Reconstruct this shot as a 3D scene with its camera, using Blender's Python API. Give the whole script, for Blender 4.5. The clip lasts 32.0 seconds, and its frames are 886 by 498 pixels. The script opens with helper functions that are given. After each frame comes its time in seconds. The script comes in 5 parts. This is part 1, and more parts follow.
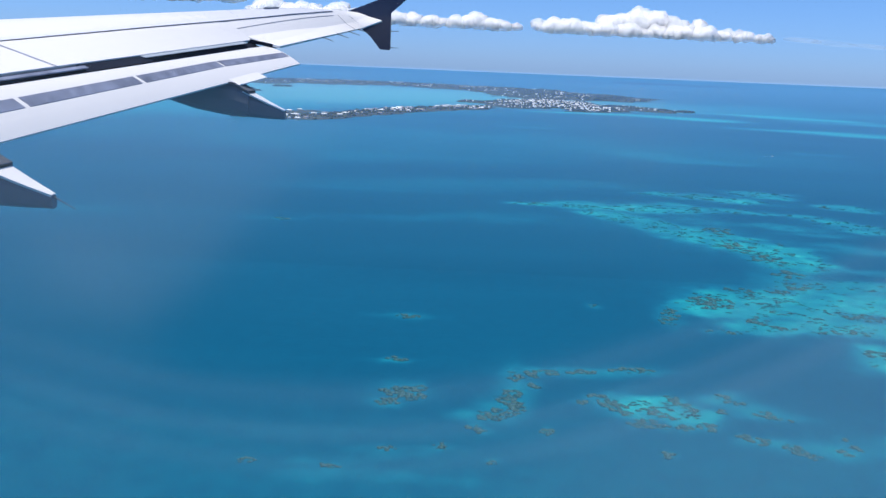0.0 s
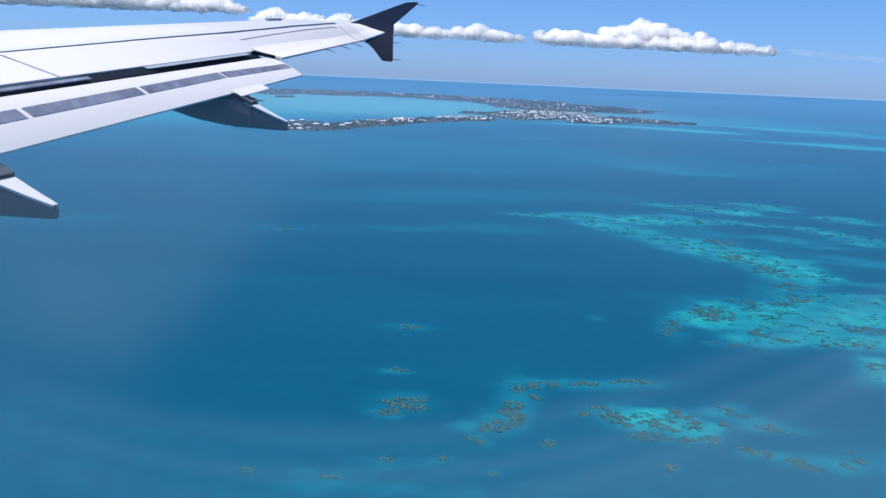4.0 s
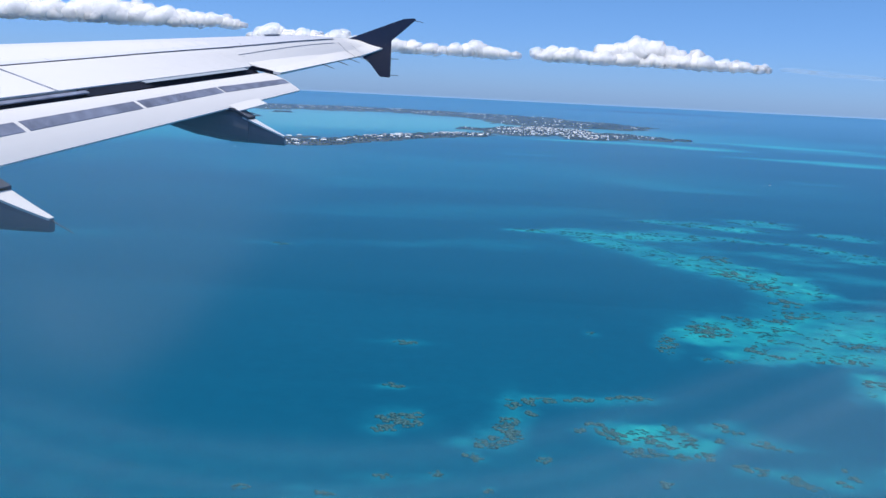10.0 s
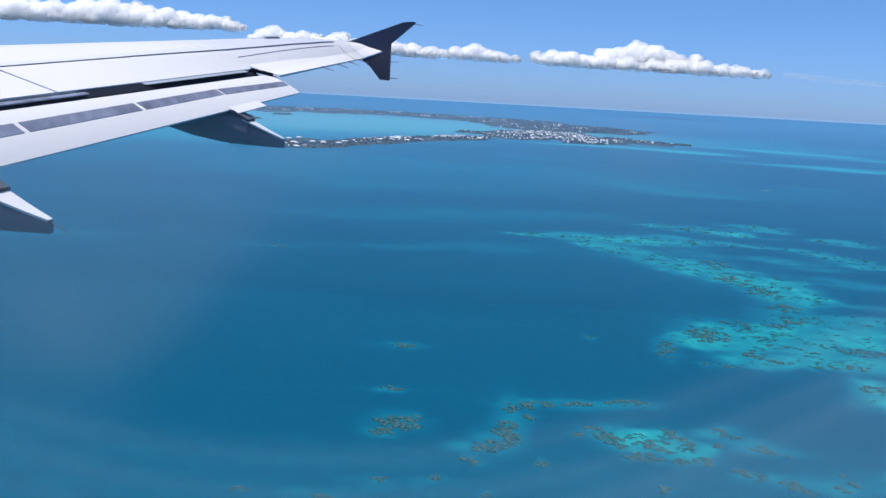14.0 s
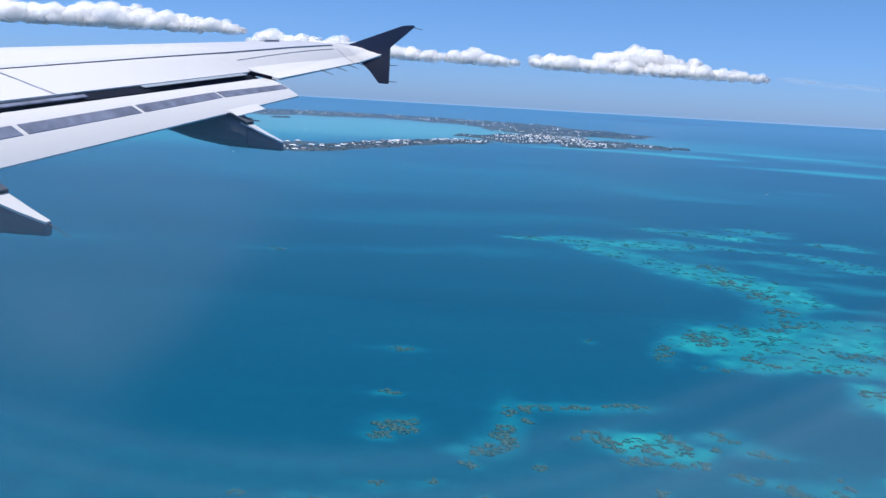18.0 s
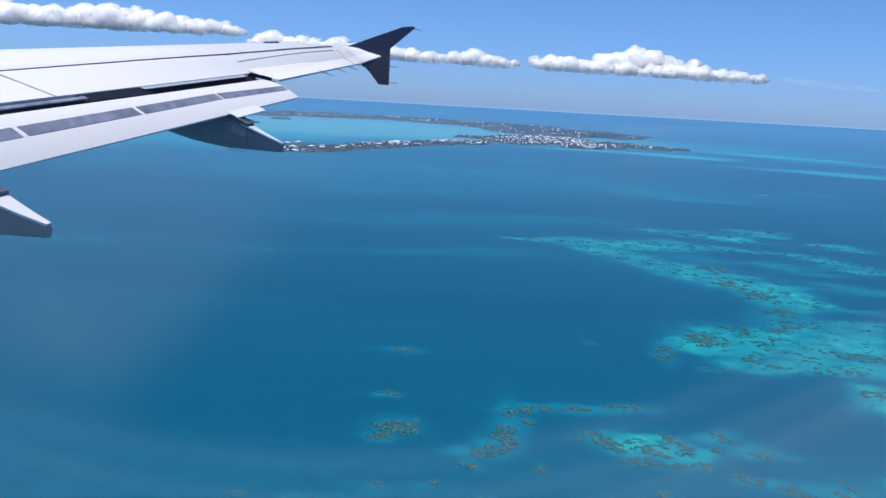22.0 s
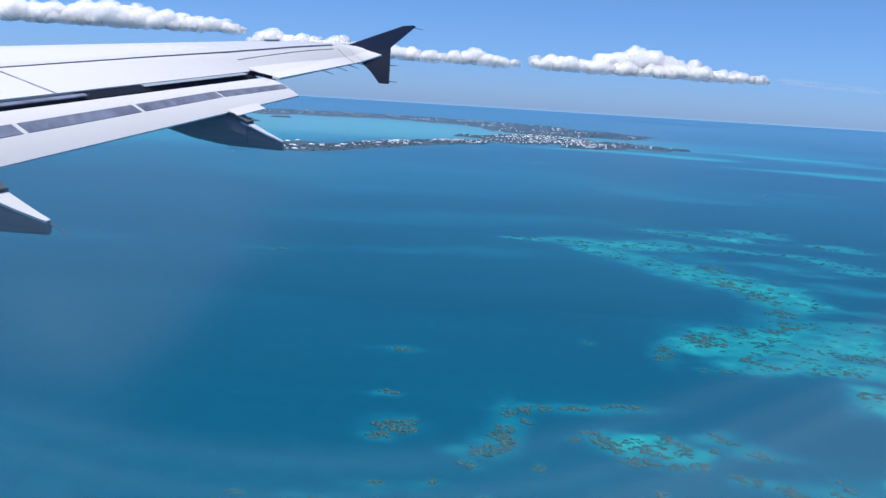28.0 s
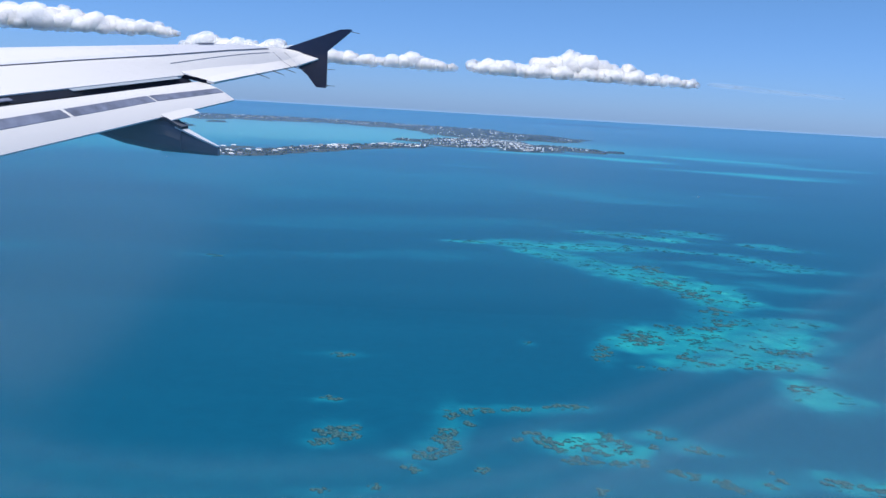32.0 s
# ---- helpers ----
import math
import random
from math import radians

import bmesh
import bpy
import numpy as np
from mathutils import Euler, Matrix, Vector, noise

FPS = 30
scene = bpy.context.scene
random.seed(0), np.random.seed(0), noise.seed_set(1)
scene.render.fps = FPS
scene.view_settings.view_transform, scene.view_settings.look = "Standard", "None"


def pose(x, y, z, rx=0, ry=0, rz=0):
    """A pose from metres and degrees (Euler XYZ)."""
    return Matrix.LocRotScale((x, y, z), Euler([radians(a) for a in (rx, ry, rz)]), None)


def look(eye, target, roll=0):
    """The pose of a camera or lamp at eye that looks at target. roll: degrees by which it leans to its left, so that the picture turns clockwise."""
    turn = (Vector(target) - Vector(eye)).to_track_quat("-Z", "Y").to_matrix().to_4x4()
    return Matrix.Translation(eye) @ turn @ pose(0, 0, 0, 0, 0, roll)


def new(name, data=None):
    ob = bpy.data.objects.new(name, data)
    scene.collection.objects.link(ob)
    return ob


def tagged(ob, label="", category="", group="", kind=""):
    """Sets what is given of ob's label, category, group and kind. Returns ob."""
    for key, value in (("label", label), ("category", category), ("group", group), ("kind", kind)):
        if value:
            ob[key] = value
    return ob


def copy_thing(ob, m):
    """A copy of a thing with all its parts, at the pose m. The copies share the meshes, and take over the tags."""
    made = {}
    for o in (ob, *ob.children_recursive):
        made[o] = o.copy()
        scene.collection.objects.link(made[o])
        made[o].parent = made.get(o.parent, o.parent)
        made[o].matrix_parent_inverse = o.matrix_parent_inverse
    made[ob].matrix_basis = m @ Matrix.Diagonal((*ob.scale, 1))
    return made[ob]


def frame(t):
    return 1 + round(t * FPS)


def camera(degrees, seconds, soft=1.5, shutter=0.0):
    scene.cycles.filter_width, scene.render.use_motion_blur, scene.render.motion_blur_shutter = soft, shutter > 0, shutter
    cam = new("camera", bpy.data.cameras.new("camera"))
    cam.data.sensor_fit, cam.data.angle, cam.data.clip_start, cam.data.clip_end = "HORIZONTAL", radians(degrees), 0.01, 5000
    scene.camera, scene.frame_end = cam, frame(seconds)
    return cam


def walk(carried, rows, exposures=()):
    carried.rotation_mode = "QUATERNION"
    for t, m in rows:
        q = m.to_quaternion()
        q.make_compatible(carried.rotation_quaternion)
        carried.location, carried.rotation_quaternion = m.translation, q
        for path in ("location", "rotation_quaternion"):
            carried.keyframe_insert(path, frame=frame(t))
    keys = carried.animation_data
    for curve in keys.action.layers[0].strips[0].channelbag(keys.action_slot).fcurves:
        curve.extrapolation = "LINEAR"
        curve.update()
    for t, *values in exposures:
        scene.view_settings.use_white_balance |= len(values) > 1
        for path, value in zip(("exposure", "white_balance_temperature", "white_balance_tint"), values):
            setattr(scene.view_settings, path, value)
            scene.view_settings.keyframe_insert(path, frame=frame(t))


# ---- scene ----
# A traveller's eye beside the starboard wing of an airliner, over a shallow sea with reefs and an island chain.
# The wing rides with the eye, so the eye stays in its seat behind the pane; the camera only stirs a little.
cam = camera(57.1, 32.0)
ROWS = [
    (0.0, -0.0014, -0.0071, 49.9953, 77.018, -2.317, 1.750),
    (0.5, -0.0012, -0.0052, 49.9968, 77.691, -2.328, 1.827),
    (1.0, -0.0006, -0.0032, 49.9981, 78.169, -2.381, 1.894),
    (1.5, -0.0000, -0.0010, 49.9993, 78.168, -2.292, 1.910),
    (2.0, 0.0005, 0.0001, 49.9998, 77.640, -2.411, 1.924),
    (2.5, -0.0004, -0.0010, 49.9991, 77.387, -2.403, 1.929),
    (3.0, 0.0002, -0.0005, 49.9994, 77.711, -2.595, 1.961),
    (3.5, -0.0008, -0.0006, 49.9996, 77.762, -2.448, 1.901),
    (5.5, -0.0005, -0.0002, 49.9998, 77.945, -2.606, 1.886),
    (6.0, -0.0003, -0.0004, 49.9995, 78.015, -2.675, 1.887),
    (6.5, -0.0004, -0.0007, 49.9997, 77.960, -2.700, 1.907),
    (7.0, -0.0000, 0.0002, 50.0001, 77.672, -2.692, 1.920),
    (7.5, -0.0013, -0.0014, 49.9995, 77.469, -2.743, 1.890),
    (8.0, -0.0005, -0.0008, 49.9995, 77.701, -2.627, 1.878),
    (8.5, 0.0000, -0.0003, 49.9999, 77.970, -2.741, 1.848),
    (9.0, -0.0004, -0.0007, 49.9999, 78.236, -2.789, 1.775),
    (9.5, 0.0001, 0.0005, 50.0001, 78.625, -2.791, 1.738),
    (10.0, -0.0004, -0.0001, 50.0000, 78.866, -2.793, 1.709),
    (10.5, 0.0008, 0.0012, 50.0004, 78.792, -2.878, 1.733),
    (11.0, 0.0002, 0.0003, 50.0000, 78.677, -2.730, 1.736),
    (11.5, 0.0004, 0.0007, 50.0001, 78.747, -2.765, 1.767),
    (12.0, -0.0001, 0.0001, 49.9997, 78.886, -2.885, 1.780),
    (12.5, 0.0000, 0.0002, 50.0003, 79.087, -3.003, 1.711),
    (13.0, -0.0000, -0.0000, 50.0000, 79.160, -3.111, 1.688),
    (13.5, 0.0002, 0.0002, 50.0001, 79.161, -3.115, 1.672),
    (14.0, 0.0004, 0.0006, 50.0000, 79.087, -3.071, 1.686),
    (14.5, 0.0004, 0.0005, 50.0002, 79.052, -3.150, 1.666),
    (16.5, 0.0006, 0.0008, 50.0004, 79.288, -3.148, 1.610),
    (17.0, 0.0005, 0.0003, 50.0003, 79.304, -3.273, 1.628),
    (17.5, 0.0002, 0.0002, 49.9998, 79.293, -3.215, 1.630),
    (18.0, 0.0002, 0.0003, 50.0001, 79.338, -3.256, 1.608),
    (18.5, 0.0001, 0.0001, 50.0000, 79.371, -3.191, 1.599),
    (19.0, -0.0003, -0.0000, 49.9999, 79.402, -3.220, 1.563),
    (19.5, 0.0009, 0.0009, 49.9999, 79.386, -3.281, 1.583),
    (20.0, 0.0002, -0.0001, 49.9997, 79.394, -3.291, 1.606),
    (20.5, 0.0003, 0.0007, 50.0000, 79.463, -3.396, 1.590),
    (21.0, 0.0002, 0.0006, 50.0000, 79.429, -3.296, 1.589),
    (21.5, 0.0003, 0.0005, 50.0002, 79.358, -3.274, 1.614),
    (22.0, -0.0000, 0.0002, 50.0000, 79.410, -3.136, 1.607),
    (22.5, 0.0007, 0.0013, 50.0003, 79.582, -3.404, 1.595),
    (23.0, 0.0009, 0.0007, 50.0001, 79.399, -3.304, 1.644),
    (23.5, 0.0003, -0.0003, 49.9997, 79.569, -3.519, 1.611),
    (24.0, 0.0003, -0.0001, 50.0000, 79.710, -3.462, 1.561),
    (24.5, 0.0001, -0.0002, 49.9999, 79.618, -3.521, 1.569),
    (25.0, 0.0004, 0.0005, 50.0001, 79.366, -3.542, 1.619),
    (25.5, 0.0000, 0.0002, 50.0002, 79.347, -3.411, 1.626),
    (27.5, -0.0003, -0.0004, 49.9997, 79.592, -3.637, 1.553),
    (28.0, -0.0001, 0.0003, 50.0002, 79.352, -3.462, 1.621),
    (28.5, -0.0001, -0.0002, 49.9998, 79.427, -3.499, 1.630),
    (29.0, 0.0016, 0.0018, 50.0004, 79.656, -3.554, 1.589),
    (29.5, -0.0001, 0.0001, 49.9999, 79.959, -3.513, 1.530),
    (30.0, 0.0002, 0.0005, 49.9995, 81.579, -3.933, 1.385),
    (30.5, -0.0003, -0.0004, 49.9999, 82.136, -4.116, 0.559),
    (31.0, 0.0006, 0.0004, 50.0001, 80.624, -3.642, -1.034),
    (31.5, -0.0001, -0.0001, 50.0002, 79.701, -3.303, -2.162),
    (32.0, -0.0001, -0.0003, 50.0000, 79.871, -3.335, -2.659),
]
walk(cam, [(t, pose(x, y, z, rx, ry, rz)) for t, x, y, z, rx, ry, rz in ROWS],
     [(0.0, 0.1), (2.0, 0.1), (3.5, 0.06), (6.0, 0.02), (10.0, 0.0), (32.0, 0.0)])

# ---- light ----
world = bpy.data.worlds.new("sky")
scene.world = world
world.use_nodes = True
wt = world.node_tree
sky = wt.nodes.new("ShaderNodeTexSky")
sky.sky_type = "NISHITA"
sky.sun_disc = False
SUN_TO = Vector((-0.32, -0.04, 0.945)).normalized()
sky.sun_elevation = math.asin(SUN_TO.z)
sky.sun_rotation = math.atan2(SUN_TO.x, SUN_TO.y)
sky.altitude = 300.0
sky.air_density, sky.dust_density, sky.ozone_density = 1.0, 0.2, 3.0
wt.nodes["Background"].inputs["Strength"].default_value = 0.128
tint = wt.nodes.new("ShaderNodeMix")
tint.data_type, tint.blend_type = "RGBA", "MULTIPLY"
tint.inputs["Factor"].default_value = 1.0
# clear maritime air: bluer at the horizon than the model's own
place = wt.nodes.new("ShaderNodeTexCoord")
split = wt.nodes.new("ShaderNodeSeparateXYZ")
wt.links.new(place.outputs["Generated"], split.inputs[0])
band = wt.nodes.new("ShaderNodeValToRGB")
band.color_ramp.elements[0].color = (0.312, 0.530, 1.16, 1)
band.color_ramp.elements[1].position, band.color_ramp.elements[1].color = 0.14, (0.395, 0.615, 0.955, 1)
wt.links.new(split.outputs["Z"], band.inputs["Fac"])
wt.links.new(band.outputs["Color"], tint.inputs["B"])
wt.links.new(sky.outputs["Color"], tint.inputs["A"])
wt.links.new(tint.outputs["Result"], wt.nodes["Background"].inputs["Color"])
sun = new("sun", bpy.data.lights.new("sun", "SUN"))
sun.data.energy, sun.data.angle, sun.data.color = 5.0, radians(0.53), (1.0, 0.96, 0.9)
sun.matrix_world = look((0, 0, 120), Vector((0, 0, 120)) - SUN_TO)
scene.view_settings.exposure = 0.0


# ---- materials ----
def material(name, base, rough=0.5, metal=0.0, spread=0.12, scale=3.0, fine=30.0, bump=0.0, island=0.0, coat=0.0):
    """A surface whose colour wavers at two scales, with fine relief."""
    m = bpy.data.materials.new(name)
    m.use_nodes = True
    t = m.node_tree
    b = t.nodes["Principled BSDF"]
    b.inputs["Roughness"].default_value, b.inputs["Metallic"].default_value = rough, metal
    b.inputs["Coat Weight"].default_value = coat
    co = t.nodes.new("ShaderNodeTexCoord")
    big, small = t.nodes.new("ShaderNodeTexNoise"), t.nodes.new("ShaderNodeTexNoise")
    big.inputs["Scale"].default_value, small.inputs["Scale"].default_value = scale, fine
    big.inputs["Detail"].default_value = 5.0
    for n in (big, small):
        t.links.new(co.outputs["Object"], n.inputs["Vector"])
    mean = t.nodes.new("ShaderNodeMath")
    mean.operation = "ADD"
    t.links.new(big.outputs["Fac"], mean.inputs[0])
    t.links.new(small.outputs["Fac"], mean.inputs[1])
    value = t.nodes.new("ShaderNodeMapRange")
    value.inputs["From Min"].default_value, value.inputs["From Max"].default_value = 0.6, 1.4
    value.inputs["To Min"].default_value, value.inputs["To Max"].default_value = 1 - spread, 1 + spread
    t.links.new(mean.outputs[0], value.inputs["Value"])
    hsv = t.nodes.new("ShaderNodeHueSaturation")
    hsv.inputs["Color"].default_value = (*base, 1)
    t.links.new(value.outputs[0], hsv.inputs["Value"])
    if island:
        geo = t.nodes.new("ShaderNodeNewGeometry")
        rnd = t.nodes.new("ShaderNodeMapRange")
        rnd.inputs["To Min"].default_value, rnd.inputs["To Max"].default_value = 1 - island, 1 + island
        t.links.new(geo.outputs["Random Per Island"], rnd.inputs["Value"])
        mul = t.nodes.new("ShaderNodeMath")
        mul.operation = "MULTIPLY"
        t.links.new(value.outputs[0], mul.inputs[0])
        t.links.new(rnd.outputs[0], mul.inputs[1])
        t.links.new(mul.outputs[0], hsv.inputs["Value"])
    t.links.new(hsv.outputs["Color"], b.inputs["Base Color"])
    if bump:
        bp = t.nodes.new("ShaderNodeBump")
        bp.inputs["Strength"].default_value = bump
        bp.inputs["Distance"].default_value = 0.02
        t.links.new(small.outputs["Fac"], bp.inputs["Height"])
        t.links.new(bp.outputs["Normal"], b.inputs["Normal"])
    return m


def ramp(t, stops):
    r = t.nodes.new("ShaderNodeValToRGB")
    e = r.color_ramp.elements
    while len(e) < len(stops):
        e.new(0.5)
    for el, (p, c) in zip(e, stops):
        el.position, el.color = p, (*c, 1)
    return r


def sea_material():
    """Clear salt water: the colour follows the depth of the sand under it, the gloss is water's."""
    m = bpy.data.materials.new("sea_water")
    m.use_nodes = True
    t = m.node_tree
    b = t.nodes["Principled BSDF"]
    at = t.nodes.new("ShaderNodeAttribute")
    at.attribute_name = "shoal"
    co = t.nodes.new("ShaderNodeTexCoord")
    # broad mottling of the bottom
    big = t.nodes.new("ShaderNodeTexNoise")
    big.inputs["Scale"].default_value, big.inputs["Detail"].default_value = 0.011, 5.0
    sq = t.nodes.new("ShaderNodeMapping")
    sq.inputs["Scale"].default_value = (0.5, 1.0, 1.0)
    t.links.new(co.outputs["Object"], sq.inputs["Vector"])
    t.links.new(sq.outputs["Vector"], big.inputs["Vector"])
    fine = t.nodes.new("ShaderNodeTexNoise")
    fine.inputs["Scale"].default_value, fine.inputs["Detail"].default_value = 0.35, 4.0
    t.links.new(co.outputs["Object"], fine.inputs["Vector"])
    a1 = t.nodes.new("ShaderNodeMath")
    a1.operation = "MULTIPLY_ADD"
    a1.inputs[1].default_value, a1.inputs[2].default_value = 0.22, -0.09
    t.links.new(big.outputs["Fac"], a1.inputs[0])
    a2 = t.nodes.new("ShaderNodeMath")
    a2.operation = "MULTIPLY_ADD"
    a2.inputs[1].default_value = 0.10
    t.links.new(fine.outputs["Fac"], a2.inputs[0])
    t.links.new(a1.outputs[0], a2.inputs[2])
    # long faint drifts of lighter bottom
    st = t.nodes.new("ShaderNodeMapping")
    st.inputs["Scale"].default_value = (0.008, 0.036, 1.0)
    drift = t.nodes.new("ShaderNodeTexNoise")
    drift.inputs["Scale"].default_value, drift.inputs["Detail"].default_value = 1.0, 6.0
    t.links.new(co.outputs["Object"], st.inputs["Vector"])
    t.links.new(st.outputs["Vector"], drift.inputs["Vector"])
    dr = t.nodes.new("ShaderNodeMapRange")
    dr.inputs["From Min"].default_value, dr.inputs["From Max"].default_value = 0.52, 0.80
    dr.inputs["To Min"].default_value, dr.inputs["To Max"].default_value = 0.0, 0.045
    t.links.new(drift.outputs["Fac"], dr.inputs["Value"])
    a4 = t.nodes.new("ShaderNodeMath")
    a4.operation = "ADD"
    t.links.new(a2.outputs[0], a4.inputs[0])
    t.links.new(dr.outputs[0], a4.inputs[1])
    # patchy growth on the sand, where it is shallow
    mott = t.nodes.new("ShaderNodeTexNoise")
    mott.inputs["Scale"].default_value, mott.inputs["Detail"].default_value = 0.22, 8.0
    t.links.new(co.outputs["Object"], mott.inputs["Vector"])
    mr = t.nodes.new("ShaderNodeMapRange")
    mr.inputs["From Min"].default_value, mr.inputs["From Max"].default_value = 0.34, 0.66
    mr.inputs["To Min"].default_value, mr.inputs["To Max"].default_value = 0.56, 1.10
    t.links.new(mott.outputs["Fac"], mr.inputs["Value"])
    sm = t.nodes.new("ShaderNodeMath")
    sm.operation = "MULTIPLY"
    t.links.new(at.outputs["Fac"], sm.inputs[0])
    t.links.new(mr.outputs[0], sm.inputs[1])
    a3 = t.nodes.new("ShaderNodeMath")
    a3.operation = "ADD"
    t.links.new(sm.outputs[0], a3.inputs[0])
    t.links.new(a4.outputs[0], a3.inputs[1])
    r = ramp(t, [(0.0, (0.001, 0.063, 0.118)), (0.10, (0.002, 0.081, 0.146)), (0.30, (0.004, 0.130, 0.200)),
                 (0.55, (0.008, 0.205, 0.252)), (0.80, (0.013, 0.275, 0.300)), (1.0, (0.040, 0.365, 0.362))])
    t.links.new(a3.outputs[0], r.inputs["Fac"])
    # pale silt clouds the water of the sound between the islands
    silt, pale = t.nodes.new("ShaderNodeAttribute"), t.nodes.new("ShaderNodeMix")
    silt.attribute_name, pale.data_type = "silt", "RGBA"
    pale.inputs["B"].default_value = (0.070, 0.245, 0.270, 1)
    t.links.new(silt.outputs["Fac"], pale.inputs["Factor"])
    t.links.new(r.outputs["Color"], pale.inputs["A"])
    t.links.new(pale.outputs["Result"], b.inputs["Base Color"])
    b.inputs["Roughness"].default_value = 0.34
    b.inputs["IOR"].default_value = 1.33
    b.inputs["Specular IOR Level"].default_value = 0.09
    wave = t.nodes.new("ShaderNodeTexNoise")
    wave.inputs["Scale"].default_value, wave.inputs["Detail"].default_value = 0.9, 6.0
    t.links.new(co.outputs["Object"], wave.inputs["Vector"])
    bp = t.nodes.new("ShaderNodeBump")
    bp.inputs["Strength"].default_value, bp.inputs["Distance"].default_value = 0.16, 0.12
    t.links.new(wave.outputs["Fac"], bp.inputs["Height"])
    t.links.new(bp.outputs["Normal"], b.inputs["Normal"])
    return m


def cloud_core_material(base, rise, solid, grain):
    """Vapour: light wanders deep inside it, so it shades softly; it thins out towards its flat base and in shreds."""
    m = bpy.data.materials.new("cloud_core")
    m.use_nodes = True
    t = m.node_tree
    b = t.nodes["Principled BSDF"]
    b.inputs["Base Color"].default_value = (0.985, 0.985, 0.985, 1)
    b.inputs["Roughness"].default_value = 1.0
    b.inputs["Specular IOR Level"].default_value = 0.0
    b.inputs["Subsurface Weight"].default_value = 1.0
    b.inputs["Subsurface Radius"].default_value = (1.0, 1.0, 1.0)
    b.inputs["Subsurface Scale"].default_value = 260.0
    c, mix = t.nodes.new("ShaderNodeBsdfTransparent"), t.nodes.new("ShaderNodeMixShader")
    co, sp, n1 = t.nodes.new("ShaderNodeTexCoord"), t.nodes.new("ShaderNodeSeparateXYZ"), t.nodes.new("ShaderNodeTexNoise")
    n1.inputs["Scale"].default_value, n1.inputs["Detail"].default_value = grain, 7.0
    t.links.new(co.outputs["Object"], sp.inputs[0])
    t.links.new(co.outputs["Object"], n1.inputs["Vector"])
    low, shred, fac = t.nodes.new("ShaderNodeMapRange"), t.nodes.new("ShaderNodeMapRange"), t.nodes.new("ShaderNodeMath")
    low.interpolation_type = "SMOOTHSTEP"
    low.inputs["From Min"].default_value, low.inputs["From Max"].default_value = base - 0.25 * rise, base + rise
    low.inputs["To Min"].default_value, low.inputs["To Max"].default_value = 0.72 * solid, solid
    shred.inputs["From Min"].default_value, shred.inputs["From Max"].default_value = 0.32, 0.58
    shred.inputs["To Min"].default_value, shred.inputs["To Max"].default_value = 0.8, 1.0
    t.links.new(sp.outputs["Z"], low.inputs["Value"])
    t.links.new(n1.outputs["Fac"], shred.inputs["Value"])
    fac.operation = "MULTIPLY"
    t.links.new(low.outputs[0], fac.inputs[0])
    t.links.new(shred.outputs[0], fac.inputs[1])
    t.links.new(fac.outputs[0], mix.inputs["Fac"])
    t.links.new(c.outputs[0], mix.inputs[1])
    t.links.new(b.outputs[0], mix.inputs[2])
    t.links.new(mix.outputs[0], t.nodes["Material Output"].inputs["Surface"])
    return m


def cloud_veil_material(solid, grain):
    """Thin vapour, denser and thinner in shreds: it scatters light on both sides and lets the rest pass."""
    m = bpy.data.materials.new("cloud_vapour")
    m.use_nodes = True
    t = m.node_tree
    t.nodes.remove(t.nodes["Principled BSDF"])
    d, onward, b = t.nodes.new("ShaderNodeBsdfDiffuse"), t.nodes.new("ShaderNodeBsdfTranslucent"), t.nodes.new("ShaderNodeMixShader")
    for n in (d, onward):
        n.inputs["Color"].default_value = (0.985, 0.985, 0.985, 1)
    t.links.new(d.outputs[0], b.inputs[1])
    t.links.new(onward.outputs[0], b.inputs[2])
    c, mix = t.nodes.new("ShaderNodeBsdfTransparent"), t.nodes.new("ShaderNodeMixShader")
    co, n1, shred = t.nodes.new("ShaderNodeTexCoord"), t.nodes.new("ShaderNodeTexNoise"), t.nodes.new("ShaderNodeMapRange")
    n1.inputs["Scale"].default_value, n1.inputs["Detail"].default_value = grain, 7.0
    t.links.new(co.outputs["Object"], n1.inputs["Vector"])
    shred.inputs["From Min"].default_value, shred.inputs["From Max"].default_value = 0.36, 0.62
    shred.inputs["To Min"].default_value, shred.inputs["To Max"].default_value = 0.45 * solid, solid
    t.links.new(n1.outputs["Fac"], shred.inputs["Value"])
    t.links.new(shred.outputs[0], mix.inputs["Fac"])
    t.links.new(c.outputs[0], mix.inputs[1])
    t.links.new(b.outputs[0], mix.inputs[2])
    t.links.new(mix.outputs[0], t.nodes["Material Output"].inputs["Surface"])
    return m


